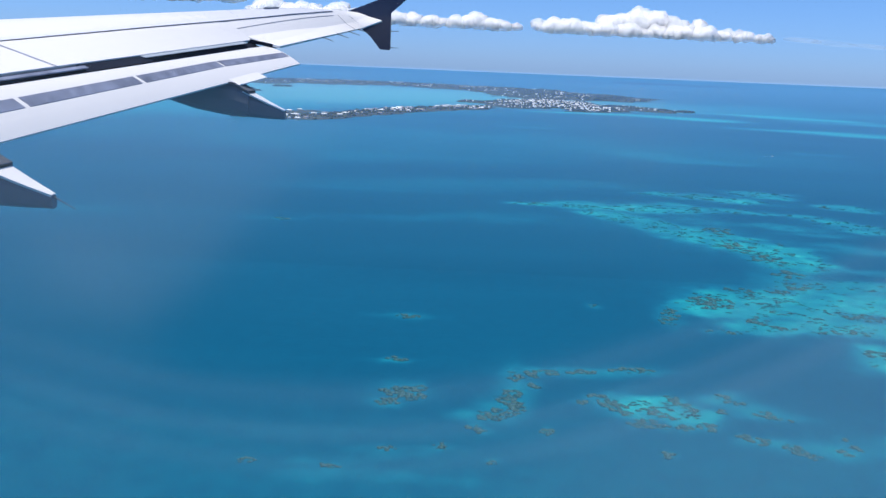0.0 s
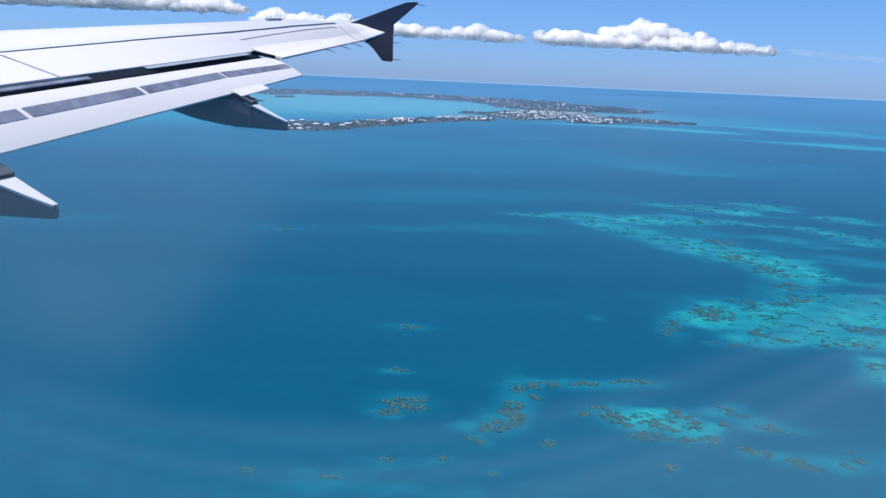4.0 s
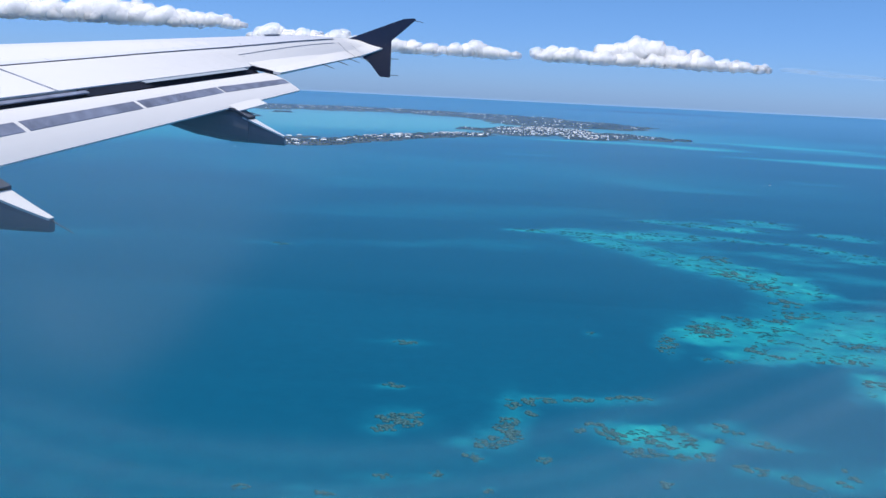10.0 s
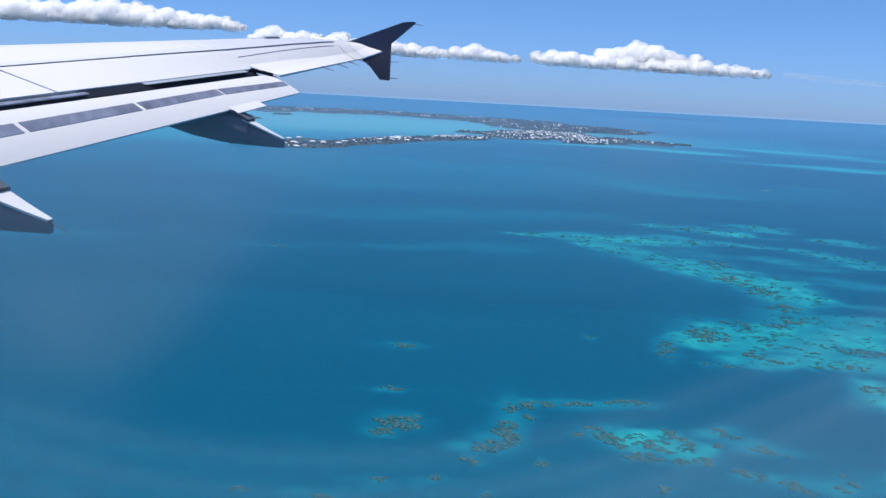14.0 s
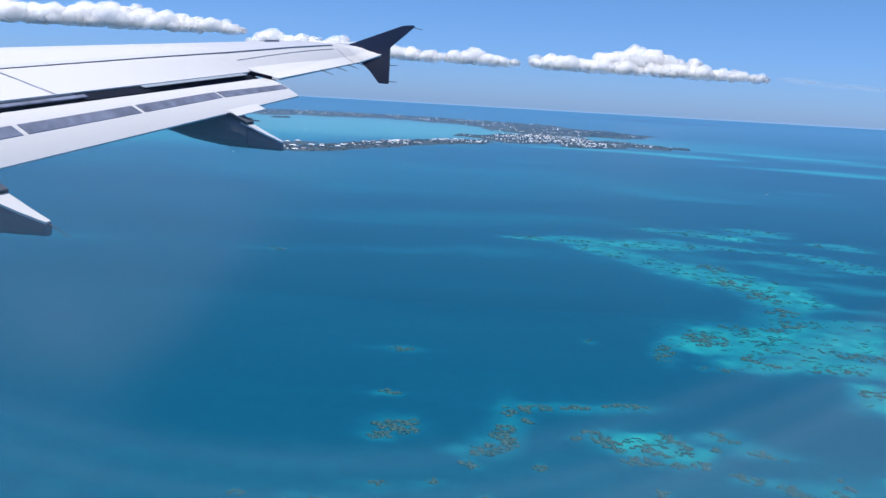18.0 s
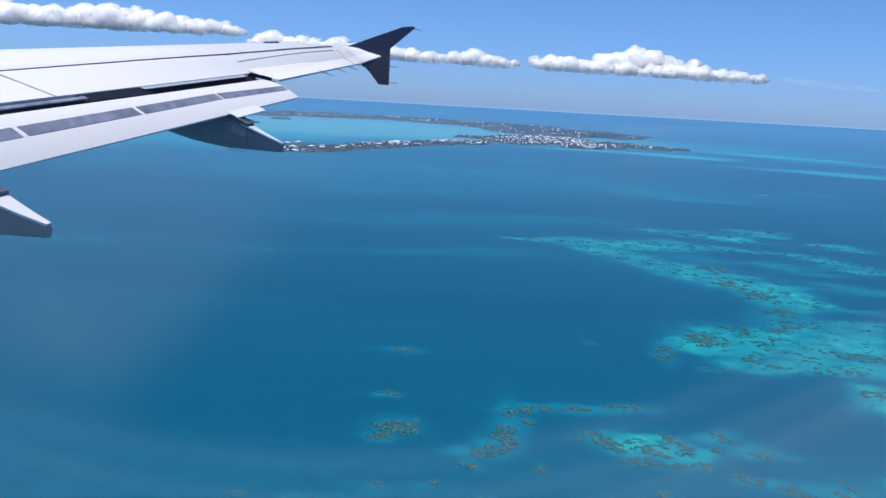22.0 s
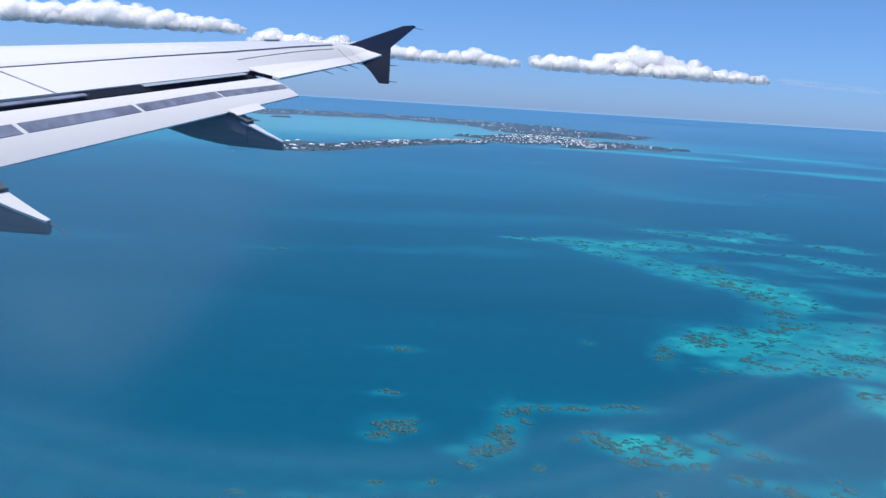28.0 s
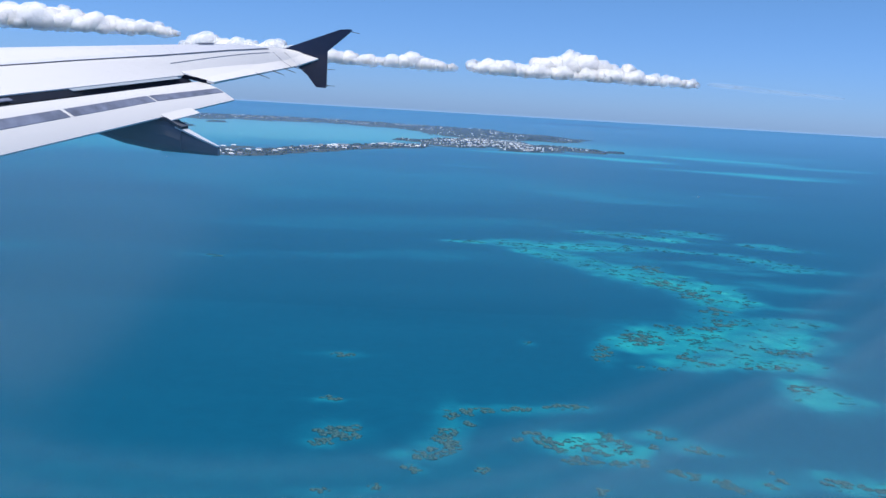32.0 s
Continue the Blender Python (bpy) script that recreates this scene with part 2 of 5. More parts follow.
def painted_haze_material():
    """Painted sea haze: a clear sheet that adds blue airlight by a colour ramp, the more the further out."""
    m = bpy.data.materials.new("painted_sea_haze")
    m.use_nodes = True
    t = m.node_tree
    t.nodes.remove(t.nodes["Principled BSDF"])
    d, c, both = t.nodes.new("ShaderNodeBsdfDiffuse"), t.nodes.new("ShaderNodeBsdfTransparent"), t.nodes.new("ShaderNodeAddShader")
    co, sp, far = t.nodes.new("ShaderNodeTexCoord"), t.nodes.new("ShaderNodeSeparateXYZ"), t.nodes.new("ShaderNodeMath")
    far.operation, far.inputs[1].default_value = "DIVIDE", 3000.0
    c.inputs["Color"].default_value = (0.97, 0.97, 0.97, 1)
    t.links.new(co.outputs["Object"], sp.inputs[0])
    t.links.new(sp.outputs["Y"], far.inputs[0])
    # airlight put into the sheet's colour: rises with distance, then fades out
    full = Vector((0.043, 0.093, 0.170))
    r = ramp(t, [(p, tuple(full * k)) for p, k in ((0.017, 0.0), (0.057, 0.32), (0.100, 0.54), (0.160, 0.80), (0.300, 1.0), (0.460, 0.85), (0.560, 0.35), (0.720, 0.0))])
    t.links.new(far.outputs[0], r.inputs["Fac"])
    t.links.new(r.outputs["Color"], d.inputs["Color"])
    t.links.new(c.outputs[0], both.inputs[0])
    t.links.new(d.outputs[0], both.inputs[1])
    t.links.new(both.outputs[0], t.nodes["Material Output"].inputs["Surface"])
    return m


def coral_material():
    """Living reef under a skin of water: dark in its clefts and at its foot, paler on the crown."""
    m = bpy.data.materials.new("coral_rock")
    m.use_nodes = True
    t = m.node_tree
    b = t.nodes["Principled BSDF"]
    b.inputs["Roughness"].default_value = 0.85
    b.inputs["Specular IOR Level"].default_value = 0.06
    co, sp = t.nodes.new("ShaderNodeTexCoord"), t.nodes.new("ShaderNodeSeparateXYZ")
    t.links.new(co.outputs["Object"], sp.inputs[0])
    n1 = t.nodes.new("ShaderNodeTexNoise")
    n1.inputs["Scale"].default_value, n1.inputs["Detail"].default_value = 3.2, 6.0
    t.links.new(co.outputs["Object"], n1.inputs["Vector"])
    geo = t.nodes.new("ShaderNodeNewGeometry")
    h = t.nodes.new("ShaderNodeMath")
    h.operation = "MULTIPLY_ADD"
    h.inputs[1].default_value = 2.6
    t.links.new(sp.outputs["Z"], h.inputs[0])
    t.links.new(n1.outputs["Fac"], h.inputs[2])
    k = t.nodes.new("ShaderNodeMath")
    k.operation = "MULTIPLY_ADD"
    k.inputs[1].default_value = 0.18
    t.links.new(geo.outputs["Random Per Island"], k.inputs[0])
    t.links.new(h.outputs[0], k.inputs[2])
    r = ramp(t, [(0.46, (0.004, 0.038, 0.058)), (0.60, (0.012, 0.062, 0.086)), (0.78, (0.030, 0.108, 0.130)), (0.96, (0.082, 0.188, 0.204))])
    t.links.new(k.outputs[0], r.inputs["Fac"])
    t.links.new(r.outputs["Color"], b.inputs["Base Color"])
    # the water over it lets a third of its own colour through
    c, mix = t.nodes.new("ShaderNodeBsdfTransparent"), t.nodes.new("ShaderNodeMixShader")
    mix.inputs["Fac"].default_value = 0.74
    t.links.new(c.outputs[0], mix.inputs[1])
    t.links.new(b.outputs[0], mix.inputs[2])
    t.links.new(mix.outputs[0], t.nodes["Material Output"].inputs["Surface"])
    return m


SEA = sea_material()
JOINT = material("dark_joint", (0.075, 0.082, 0.100), 0.7, spread=0.15, scale=4, fine=40)
CORAL = coral_material()
LAND = material("scrub_land", (0.026, 0.038, 0.034), 0.95, spread=0.4, scale=0.05, fine=0.5)
TREES = material("evergreen_scrub", (0.020, 0.034, 0.030), 0.9, spread=0.25, scale=0.1, fine=1.0, island=0.35)
LIME = material("limewashed_roof", (0.80, 0.80, 0.78), 0.7, spread=0.06, scale=0.5, fine=4.0)
PASTEL = material("pastel_render", (0.62, 0.54, 0.47), 0.8, spread=0.12, scale=0.3, fine=3.0)
DARKROOF = material("weathered_sheet_roof", (0.30, 0.27, 0.26), 0.7, spread=0.2, scale=0.3, fine=3.0)
HULL = material("ship_white_paint", (0.70, 0.72, 0.74), 0.4, spread=0.05, scale=0.3, fine=3.0)
HULLDARK = material("ship_navy_paint", (0.05, 0.07, 0.13), 0.4, spread=0.1, scale=0.3, fine=3.0)
FOAM = material("wake_foam", (0.75, 0.82, 0.84), 0.8, spread=0.15, scale=0.5, fine=3.0)
PAINT = material("white_aircraft_paint", (0.815, 0.798, 0.775), 0.32, spread=0.025, scale=0.8, fine=14.0, bump=0.01, coat=0.15)
SLAT = material("slat_paint", (0.76, 0.765, 0.80), 0.30, spread=0.03, scale=0.8, fine=14.0, coat=0.2)
GREYPAINT = material("grey_aircraft_paint", (0.18, 0.185, 0.21), 0.38, spread=0.10, scale=2.0, fine=24.0)
WORN = material("worn_grey_metal", (0.21, 0.232, 0.305), 0.45, metal=0.2, spread=0.6, scale=1.1, fine=7.0)
SEAL = material("seal_strip_paint", (0.36, 0.41, 0.46), 0.45, spread=0.12, scale=2.0, fine=16.0)
SEAM = material("dark_sealant", (0.10, 0.10, 0.13), 0.7, spread=0.2, scale=3.0, fine=20.0)
# near-black, dull: the shade inside the flap cove is put into this colour
COVE = material("dark_rib_and_cove_shade", (0.012, 0.015, 0.028), 0.9, spread=0.3, scale=3.0, fine=20.0)
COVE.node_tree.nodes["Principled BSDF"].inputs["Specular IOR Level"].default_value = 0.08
NAVY = material("navy_gloss_paint", (0.012, 0.018, 0.060), 0.25, spread=0.12, scale=2.0, fine=20.0, coat=0.3)
WICK = material("carbon_wick", (0.12, 0.12, 0.13), 0.6, spread=0.2, scale=5.0, fine=40.0)


# ---- building helpers ----
def part(name, bm, mat, parent=None, label="", smooth=False):
    me = bpy.data.meshes.new(name)
    if bm is not None:
        bm.normal_update()
        bm.to_mesh(me)
        bm.free()
    me.materials.append(mat)
    if smooth:
        me.polygons.foreach_set("use_smooth", [True] * len(me.polygons))
    ob = new(name, me)
    if parent is not None:
        ob.parent = parent
    return tagged(ob, label)


def data_mesh(name, verts, faces, mat, smooth=False):
    me = bpy.data.meshes.new(name)
    me.from_pydata(verts, [], faces)
    me.materials.append(mat)
    if smooth:
        me.polygons.foreach_set("use_smooth", [True] * len(me.polygons))
    return me


def loft(rings, closed=True, caps=True):
    """A skin over rings of equally many points."""
    bm = bmesh.new()
    rows = [[bm.verts.new(p) for p in ring] for ring in rings]
    n = len(rows[0])
    for a, b in zip(rows, rows[1:]):
        for i in range(n if closed else n - 1):
            j = (i + 1) % n
            bm.faces.new((a[i], a[j], b[j], b[i]))
    if caps and closed:
        bm.faces.new(rows[0][::-1])
        bm.faces.new(rows[-1])
    bmesh.ops.recalc_face_normals(bm, faces=bm.faces)
    return bm


def slab(corners, thick, bevel=0.0):
    """A plate through its top corners, thick downwards."""
    bm = bmesh.new()
    top = [bm.verts.new(c) for c in corners]
    low = [bm.verts.new((c[0], c[1], c[2] - thick)) for c in corners]
    n = len(top)
    bm.faces.new(top)
    bm.faces.new(low[::-1])
    for i in range(n):
        j = (i + 1) % n
        bm.faces.new((top[j], top[i], low[i], low[j]))
    bmesh.ops.recalc_face_normals(bm, faces=bm.faces)
    if bevel:
        bmesh.ops.bevel(bm, geom=bm.edges[:], offset=bevel, segments=2, affect="EDGES")
    return bm


def rod(a, b, ra, rb, n=8):
    a, b = Vector(a), Vector(b)
    q = (b - a).to_track_quat("Z", "Y")
    return loft([[p + q @ Vector((r * math.cos(k * math.tau / n), r * math.sin(k * math.tau / n), 0)) for k in range(n)]
                 for p, r in ((a, ra), (b, rb))])


def box(lo, hi, bevel=0.0):
    return slab([(lo[0], lo[1], hi[2]), (hi[0], lo[1], hi[2]), (hi[0], hi[1], hi[2]), (lo[0], hi[1], hi[2])], hi[2] - lo[2], bevel)


def lattice(x, y, seed):
    v = np.sin(x * 127.1 + y * 311.7 + seed * 74.7) * 43758.5453
    return v - np.floor(v)


def wave_noise(x, y, seed=0.0, octaves=3):
    """Smooth noise from -1 to 1 over arrays."""
    total, amp, norm = 0.0, 1.0, 0.0
    for k in range(octaves):
        xi, yi = np.floor(x), np.floor(y)
        u, v = x - xi, y - yi
        u, v = u * u * (3 - 2 * u), v * v * (3 - 2 * v)
        a, b = lattice(xi, yi, seed + k), lattice(xi + 1, yi, seed + k)
        c, d = lattice(xi, yi + 1, seed + k), lattice(xi + 1, yi + 1, seed + k)
        total = total + amp * ((a * (1 - u) + b * u) * (1 - v) + (c * (1 - u) + d * u) * v)
        norm += amp
        x, y, amp = x * 2.03 + 7.1, y * 2.03 - 3.7, amp * 0.5
    return total / norm * 2 - 1


# ---- the plan of the reefs: sand banks as chains of ovals (x, y, half width, half depth) ----
BANKS, REEFS = [], []


def bank(shallow, *nodes):
    chain = []
    for a, b in zip(nodes, nodes[1:]):
        steps = 4
        chain += [tuple(p + (q - p) * k / steps for p, q in zip(a, b)) for k in range(steps)]
    BANKS.append((shallow, chain + [nodes[-1]]))


def patch_reef(x, y, rx, ry, heads):
    REEFS.append((x, y, rx, ry, heads))


bank(0.95, (23.5, 298.6, 5.7, 2.5), (39.3, 299.1, 9.2, 5.1), (56.0, 298.7, 12.9, 7.6), (70.4, 297.5, 14.1, 7.5))
bank(0.80, (78.7, 306.3, 9.8, 6.6), (89.5, 299.1, 6.0, 5.1))
bank(0.85, (47.8, 285.6, 6.6, 4.6), (57.7, 275.0, 7.5, 6.5), (68.0, 261.8, 8.2, 6.9), (77.1, 248.9, 8.8, 6.2))
bank(1.00, (76.3, 251.9, 8.0, 6.4), (85.2, 241.6, 10.6, 9.2), (91.7, 231.6, 10.2, 11.6), (93.6, 220.1, 7.9, 9.1))
bank(0.80, (84.7, 216.7, 5.2, 9.5), (84.0, 199.4, 6.3, 8.1))
bank(0.60, (98.5, 216.9, 5.2, 4.1))
bank(1.00, (52.9, 172.9, 4.7, 6.6), (61.8, 177.7, 7.6, 9.3), (68.3, 174.8, 9.6, 11.8), (77.9, 173.9, 10.3, 11.6), (91.6, 179.6, 7.9, 11.4))
bank(0.90, (60.7, 159.8, 6.2, 3.8), (72.3, 160.2, 7.5, 3.8), (85.5, 161.7, 6.4, 4.7))
bank(0.70, (83.8, 191.7, 9.1, 5.4), (101.1, 197.0, 9.5, 4.5))
bank(0.80, (80.6, 147.2, 3.5, 4.6), (80.4, 138.7, 6.6, 4.7))
bank(0.85, (83.8, 337.5, 12.3, 4.8), (98.9, 332.9, 13.6, 6.2), (112.2, 323.9, 10.7, 4.4))
bank(0.70, (98.7, 302.1, 11.0, 3.9), (107.5, 297.0, 6.1, 2.5))
bank(0.70, (123.2, 350.3, 13.2, 4.3), (131.0, 338.5, 7.1, 3.2))
bank(0.70, (147.6, 322.9, 11.0, 3.7), (156.6, 313.6, 8.0, 2.8))
bank(0.70, (123.8, 296.6, 7.4, 3.1), (131.7, 286.4, 7.1, 2.9), (141.6, 270.2, 13.6, 4.1))
bank(0.50, (132.0, 282.5, 9.4, 3.4))
bank(0.45, (112.3, 245.7, 10.0, 3.5), (124.2, 238.5, 11.7, 4.1))
bank(0.45, (103.9, 212.3, 10.3, 2.6))
bank(0.40, (115.3, 261.1, 8.5, 2.9))
bank(0.40, (104.3, 276.2, 9.0, 3.3), (111.0, 268.8, 8.8, 3.1))
bank(0.40, (78.4, 280.4, 8.9, 3.4), (88.0, 273.3, 8.7, 3.2))
bank(0.80, (160.2, 111.3, 5.0, 2.2), (166.4, 112.8, 4.2, 2.2))
bank(0.20, (46.0, 356.3, 16.8, 5.4), (74.8, 351.0, 17.0, 5.2))
bank(0.50, (9.6, 123.4, 1.8, 6.1), (8.3, 114.4, 2.4, 4.5), (4.9, 110.0, 3.3, 1.7))
bank(0.45, (12.7, 128.5, 3.9, 1.5), (23.2, 130.3, 5.9, 1.3), (32.1, 131.7, 4.0, 1.3))
bank(1.00, (29.2, 117.6, 5.4, 3.0), (32.6, 114.1, 5.3, 3.3), (30.3, 114.7, 5.3, 3.3))
bank(0.45, (42.0, 120.2, 4.2, 2.0), (47.2, 115.3, 5.4, 1.7))
bank(0.40, (-8.0, 116.7, 3.6, 3.4))
bank(0.45, (42.7, 106.9, 3.3, 1.8), (47.9, 104.3, 4.1, 2.4), (55.4, 105.7, 5.0, 2.8))
bank(0.26, (-10.8, 98.2, 3.7, 1.2), (-1.3, 99.5, 2.2, 1.3), (-15.8, 93.0, 4.2, 1.1))
bank(0.80, (64.2, 105.6, 4.0, 2.4), (70.7, 103.8, 4.0, 2.0))
bank(0.30, (-16.5, 89.4, 3.8, 1.8), (-11.1, 90.9, 3.9, 1.6), (0.7, 90.5, 3.9, 1.1))
bank(0.35, (-9.6, 155.5, 4.5, 1.1))
bank(0.35, (-10.2, 131.1, 2.9, 0.8))
bank(0.20, (-58.6, 249.3, 8.7, 2.7), (16.8, 269.4, 16.2, 6.2))
bank(0.14, (-38.9, 318.0, 36.8, 4.3), (46.5, 359.9, 34.1, 5.5))
bank(0.85, (120.0, 915.0, 46.0, 9.0), (180.0, 925.0, 50.0, 11.0), (225.0, 905.0, 42.0, 11.0), (262.0, 872.0, 32.0, 9.0))
bank(0.75, (316.9, 1035.2, 62.7, 11.0), (360.9, 1020.0, 50.1, 11.0))
bank(0.75, (393.8, 997.7, 61.7, 11.0), (429.5, 970.8, 48.3, 10.0))
bank(0.50, (444.1, 931.9, 57.6, 15.3), (485.6, 914.7, 57.3, 14.7))
bank(0.45, (260.3, 776.2, 24.7, 8.2))
bank(0.75, (301.1, 772.4, 41.9, 6.5), (331.0, 756.2, 33.2, 6.0), (372.0, 730.0, 36.0, 6.0))
bank(0.40, (374.1, 760.3, 42.8, 9.4))
bank(0.35, (232.0, 542.5, 20.8, 4.8))
bank(0.30, (55.7, 676.0, 24.4, 8.8))
bank(0.30, (19.8, 565.6, 23.6, 6.6), (50.4, 513.9, 17.2, 5.5))
bank(0.30, (101.3, 501.7, 26.0, 7.0), (138.7, 463.2, 24.3, 5.9))
bank(0.30, (257.9, 1152.3, 217.5, 127.3))
bank(0.55, (-102.4, 1203.6, 216.9, 181.2), (-185.6, 1021.4, 88.6, 145.3))
bank(0.18, (-43.5, 525.6, 168.5, 78.3))
bank(0.45, (-257.2, 925.4, 151.6, 198.1), (-359.1, 664.0, 95.7, 87.3))
bank(0.40, (-263.1, 234.0, 10.4, 6.2), (-261.7, 274.3, 10.6, 5.3))
bank(0.25, (-189.3, 238.5, 20.0, 3.3), (-130.5, 251.7, 22.6, 3.7))
bank(0.11, (-60.0, 88.0, 40.0, 14.0), (0.0, 92.0, 50.0, 12.0), (60.0, 100.0, 40.0, 16.0))
patch_reef(49.8, 155.7, 1.1, 1.1, 2)
patch_reef(-9.1, 155.6, 2.3, 0.9, 3)
patch_reef(-56.7, 248.9, 2.4, 1.8, 3)
patch_reef(23.6, 117.0, 1.8, 1.5, 10)
patch_reef(25.1, 115.2, 1.4, 1.4, 8)
patch_reef(26.0, 113.5, 0.9, 1.0, 6)
patch_reef(29.6, 114.8, 1.9, 1.2, 10)
patch_reef(31.2, 113.5, 1.2, 0.8, 6)
patch_reef(27.7, 110.3, 2.2, 1.5, 14)
patch_reef(30.3, 109.6, 1.2, 1.1, 7)
patch_reef(33.6, 109.7, 1.3, 1.3, 7)
patch_reef(37.0, 110.2, 1.5, 1.5, 9)
patch_reef(34.2, 119.9, 0.9, 1.6, 6)
patch_reef(35.1, 117.9, 1.1, 1.3, 7)
patch_reef(36.0, 115.6, 1.2, 1.5, 7)
patch_reef(32.8, 112.6, 0.9, 1.0, 5)
patch_reef(19.6, 117.0, 1.0, 1.1, 4)
patch_reef(22.4, 119.6, 1.5, 1.1, 6)
patch_reef(42.8, 121.2, 1.3, 1.4, 6)
patch_reef(43.9, 119.5, 1.6, 1.1, 7)
patch_reef(40.8, 116.3, 1.1, 1.3, 4)
patch_reef(46.8, 115.8, 1.6, 1.0, 7)
patch_reef(48.2, 114.3, 1.3, 1.0, 6)
patch_reef(50.5, 113.6, 0.5, 0.6, 2)
patch_reef(41.5, 107.4, 1.3, 0.9, 7)
patch_reef(43.0, 106.5, 1.8, 1.4, 12)
patch_reef(47.1, 104.2, 1.6, 1.5, 11)
patch_reef(48.7, 102.2, 1.4, 1.2, 8)
patch_reef(56.2, 108.3, 0.7, 0.7, 3)
patch_reef(53.8, 103.8, 1.0, 1.0, 5)
patch_reef(56.2, 105.4, 1.0, 0.9, 5)
patch_reef(13.1, 127.6, 1.3, 1.5, 6)
patch_reef(15.7, 128.5, 1.7, 1.3, 7)
patch_reef(19.9, 129.2, 1.0, 1.0, 5)
patch_reef(22.2, 129.8, 1.6, 1.0, 6)
patch_reef(26.7, 131.1, 0.8, 1.1, 3)
patch_reef(29.2, 131.5, 1.2, 1.3, 5)
patch_reef(31.8, 131.4, 2.0, 1.3, 8)
patch_reef(10.2, 125.4, 1.1, 1.5, 5)
patch_reef(12.6, 122.5, 1.1, 1.4, 4)
patch_reef(9.1, 118.8, 1.4, 2.0, 9)
patch_reef(8.4, 115.9, 1.7, 1.5, 10)
patch_reef(9.8, 114.1, 1.4, 2.0, 10)
patch_reef(6.4, 111.2, 2.2, 1.9, 16)
patch_reef(9.0, 112.2, 1.0, 1.4, 7)
patch_reef(4.7, 109.6, 1.1, 0.9, 6)
patch_reef(3.1, 106.4, 1.1, 0.9, 5)
patch_reef(4.2, 105.1, 1.1, 0.9, 5)
patch_reef(13.5, 106.1, 1.0, 1.2, 5)
patch_reef(29.1, 100.8, 1.1, 1.0, 4)
patch_reef(-8.0, 117.6, 3.3, 1.9, 18)
patch_reef(-6.9, 116.3, 2.6, 1.9, 14)
patch_reef(-9.8, 113.5, 2.0, 1.4, 10)
patch_reef(-5.4, 119.4, 1.2, 1.3, 6)
patch_reef(-9.7, 155.9, 2.7, 1.5, 6)
patch_reef(-10.0, 131.4, 1.7, 1.1, 5)
patch_reef(29.1, 168.8, 1.0, 1.3, 2)
patch_reef(-1.3, 99.8, 1.0, 1.0, 5)
patch_reef(-8.2, 98.4, 1.3, 0.8, 6)
patch_reef(-25.7, 93.4, 1.1, 0.7, 5)
patch_reef(-15.1, 93.1, 1.7, 0.6, 7)
patch_reef(5.4, 96.1, 1.0, 0.6, 4)
patch_reef(45.1, 166.1, 1.8, 4.9, 14)
patch_reef(43.2, 160.8, 1.5, 3.5, 10)
patch_reef(54.5, 155.2, 2.2, 1.4, 6)
patch_reef(62.4, 163.0, 2.3, 2.4, 8)
patch_reef(66.1, 159.1, 3.0, 1.5, 7)
patch_reef(74.3, 158.2, 3.2, 1.5, 8)
patch_reef(81.1, 158.4, 3.0, 1.9, 7)
patch_reef(88.1, 169.5, 5.4, 2.5, 20)
patch_reef(66.3, 187.9, 3.5, 2.1, 6)
patch_reef(75.5, 187.5, 3.8, 2.1, 6)
patch_reef(56.7, 175.4, 5.4, 5.5, 30)
patch_reef(83.3, 260.8, 5.4, 5.8, 9)
patch_reef(82.7, 236.4, 4.9, 6.4, 10)
patch_reef(85.5, 223.3, 4.3, 5.8, 8)
patch_reef(84.4, 206.0, 4.2, 4.3, 8)
patch_reef(81.9, 193.7, 3.7, 3.3, 8)
patch_reef(78.7, 145.4, 2.3, 2.5, 6)
patch_reef(64.2, 105.6, 2.1, 1.6, 10)
patch_reef(67.8, 104.5, 1.0, 1.0, 4)
patch_reef(70.6, 103.6, 2.1, 1.0, 8)


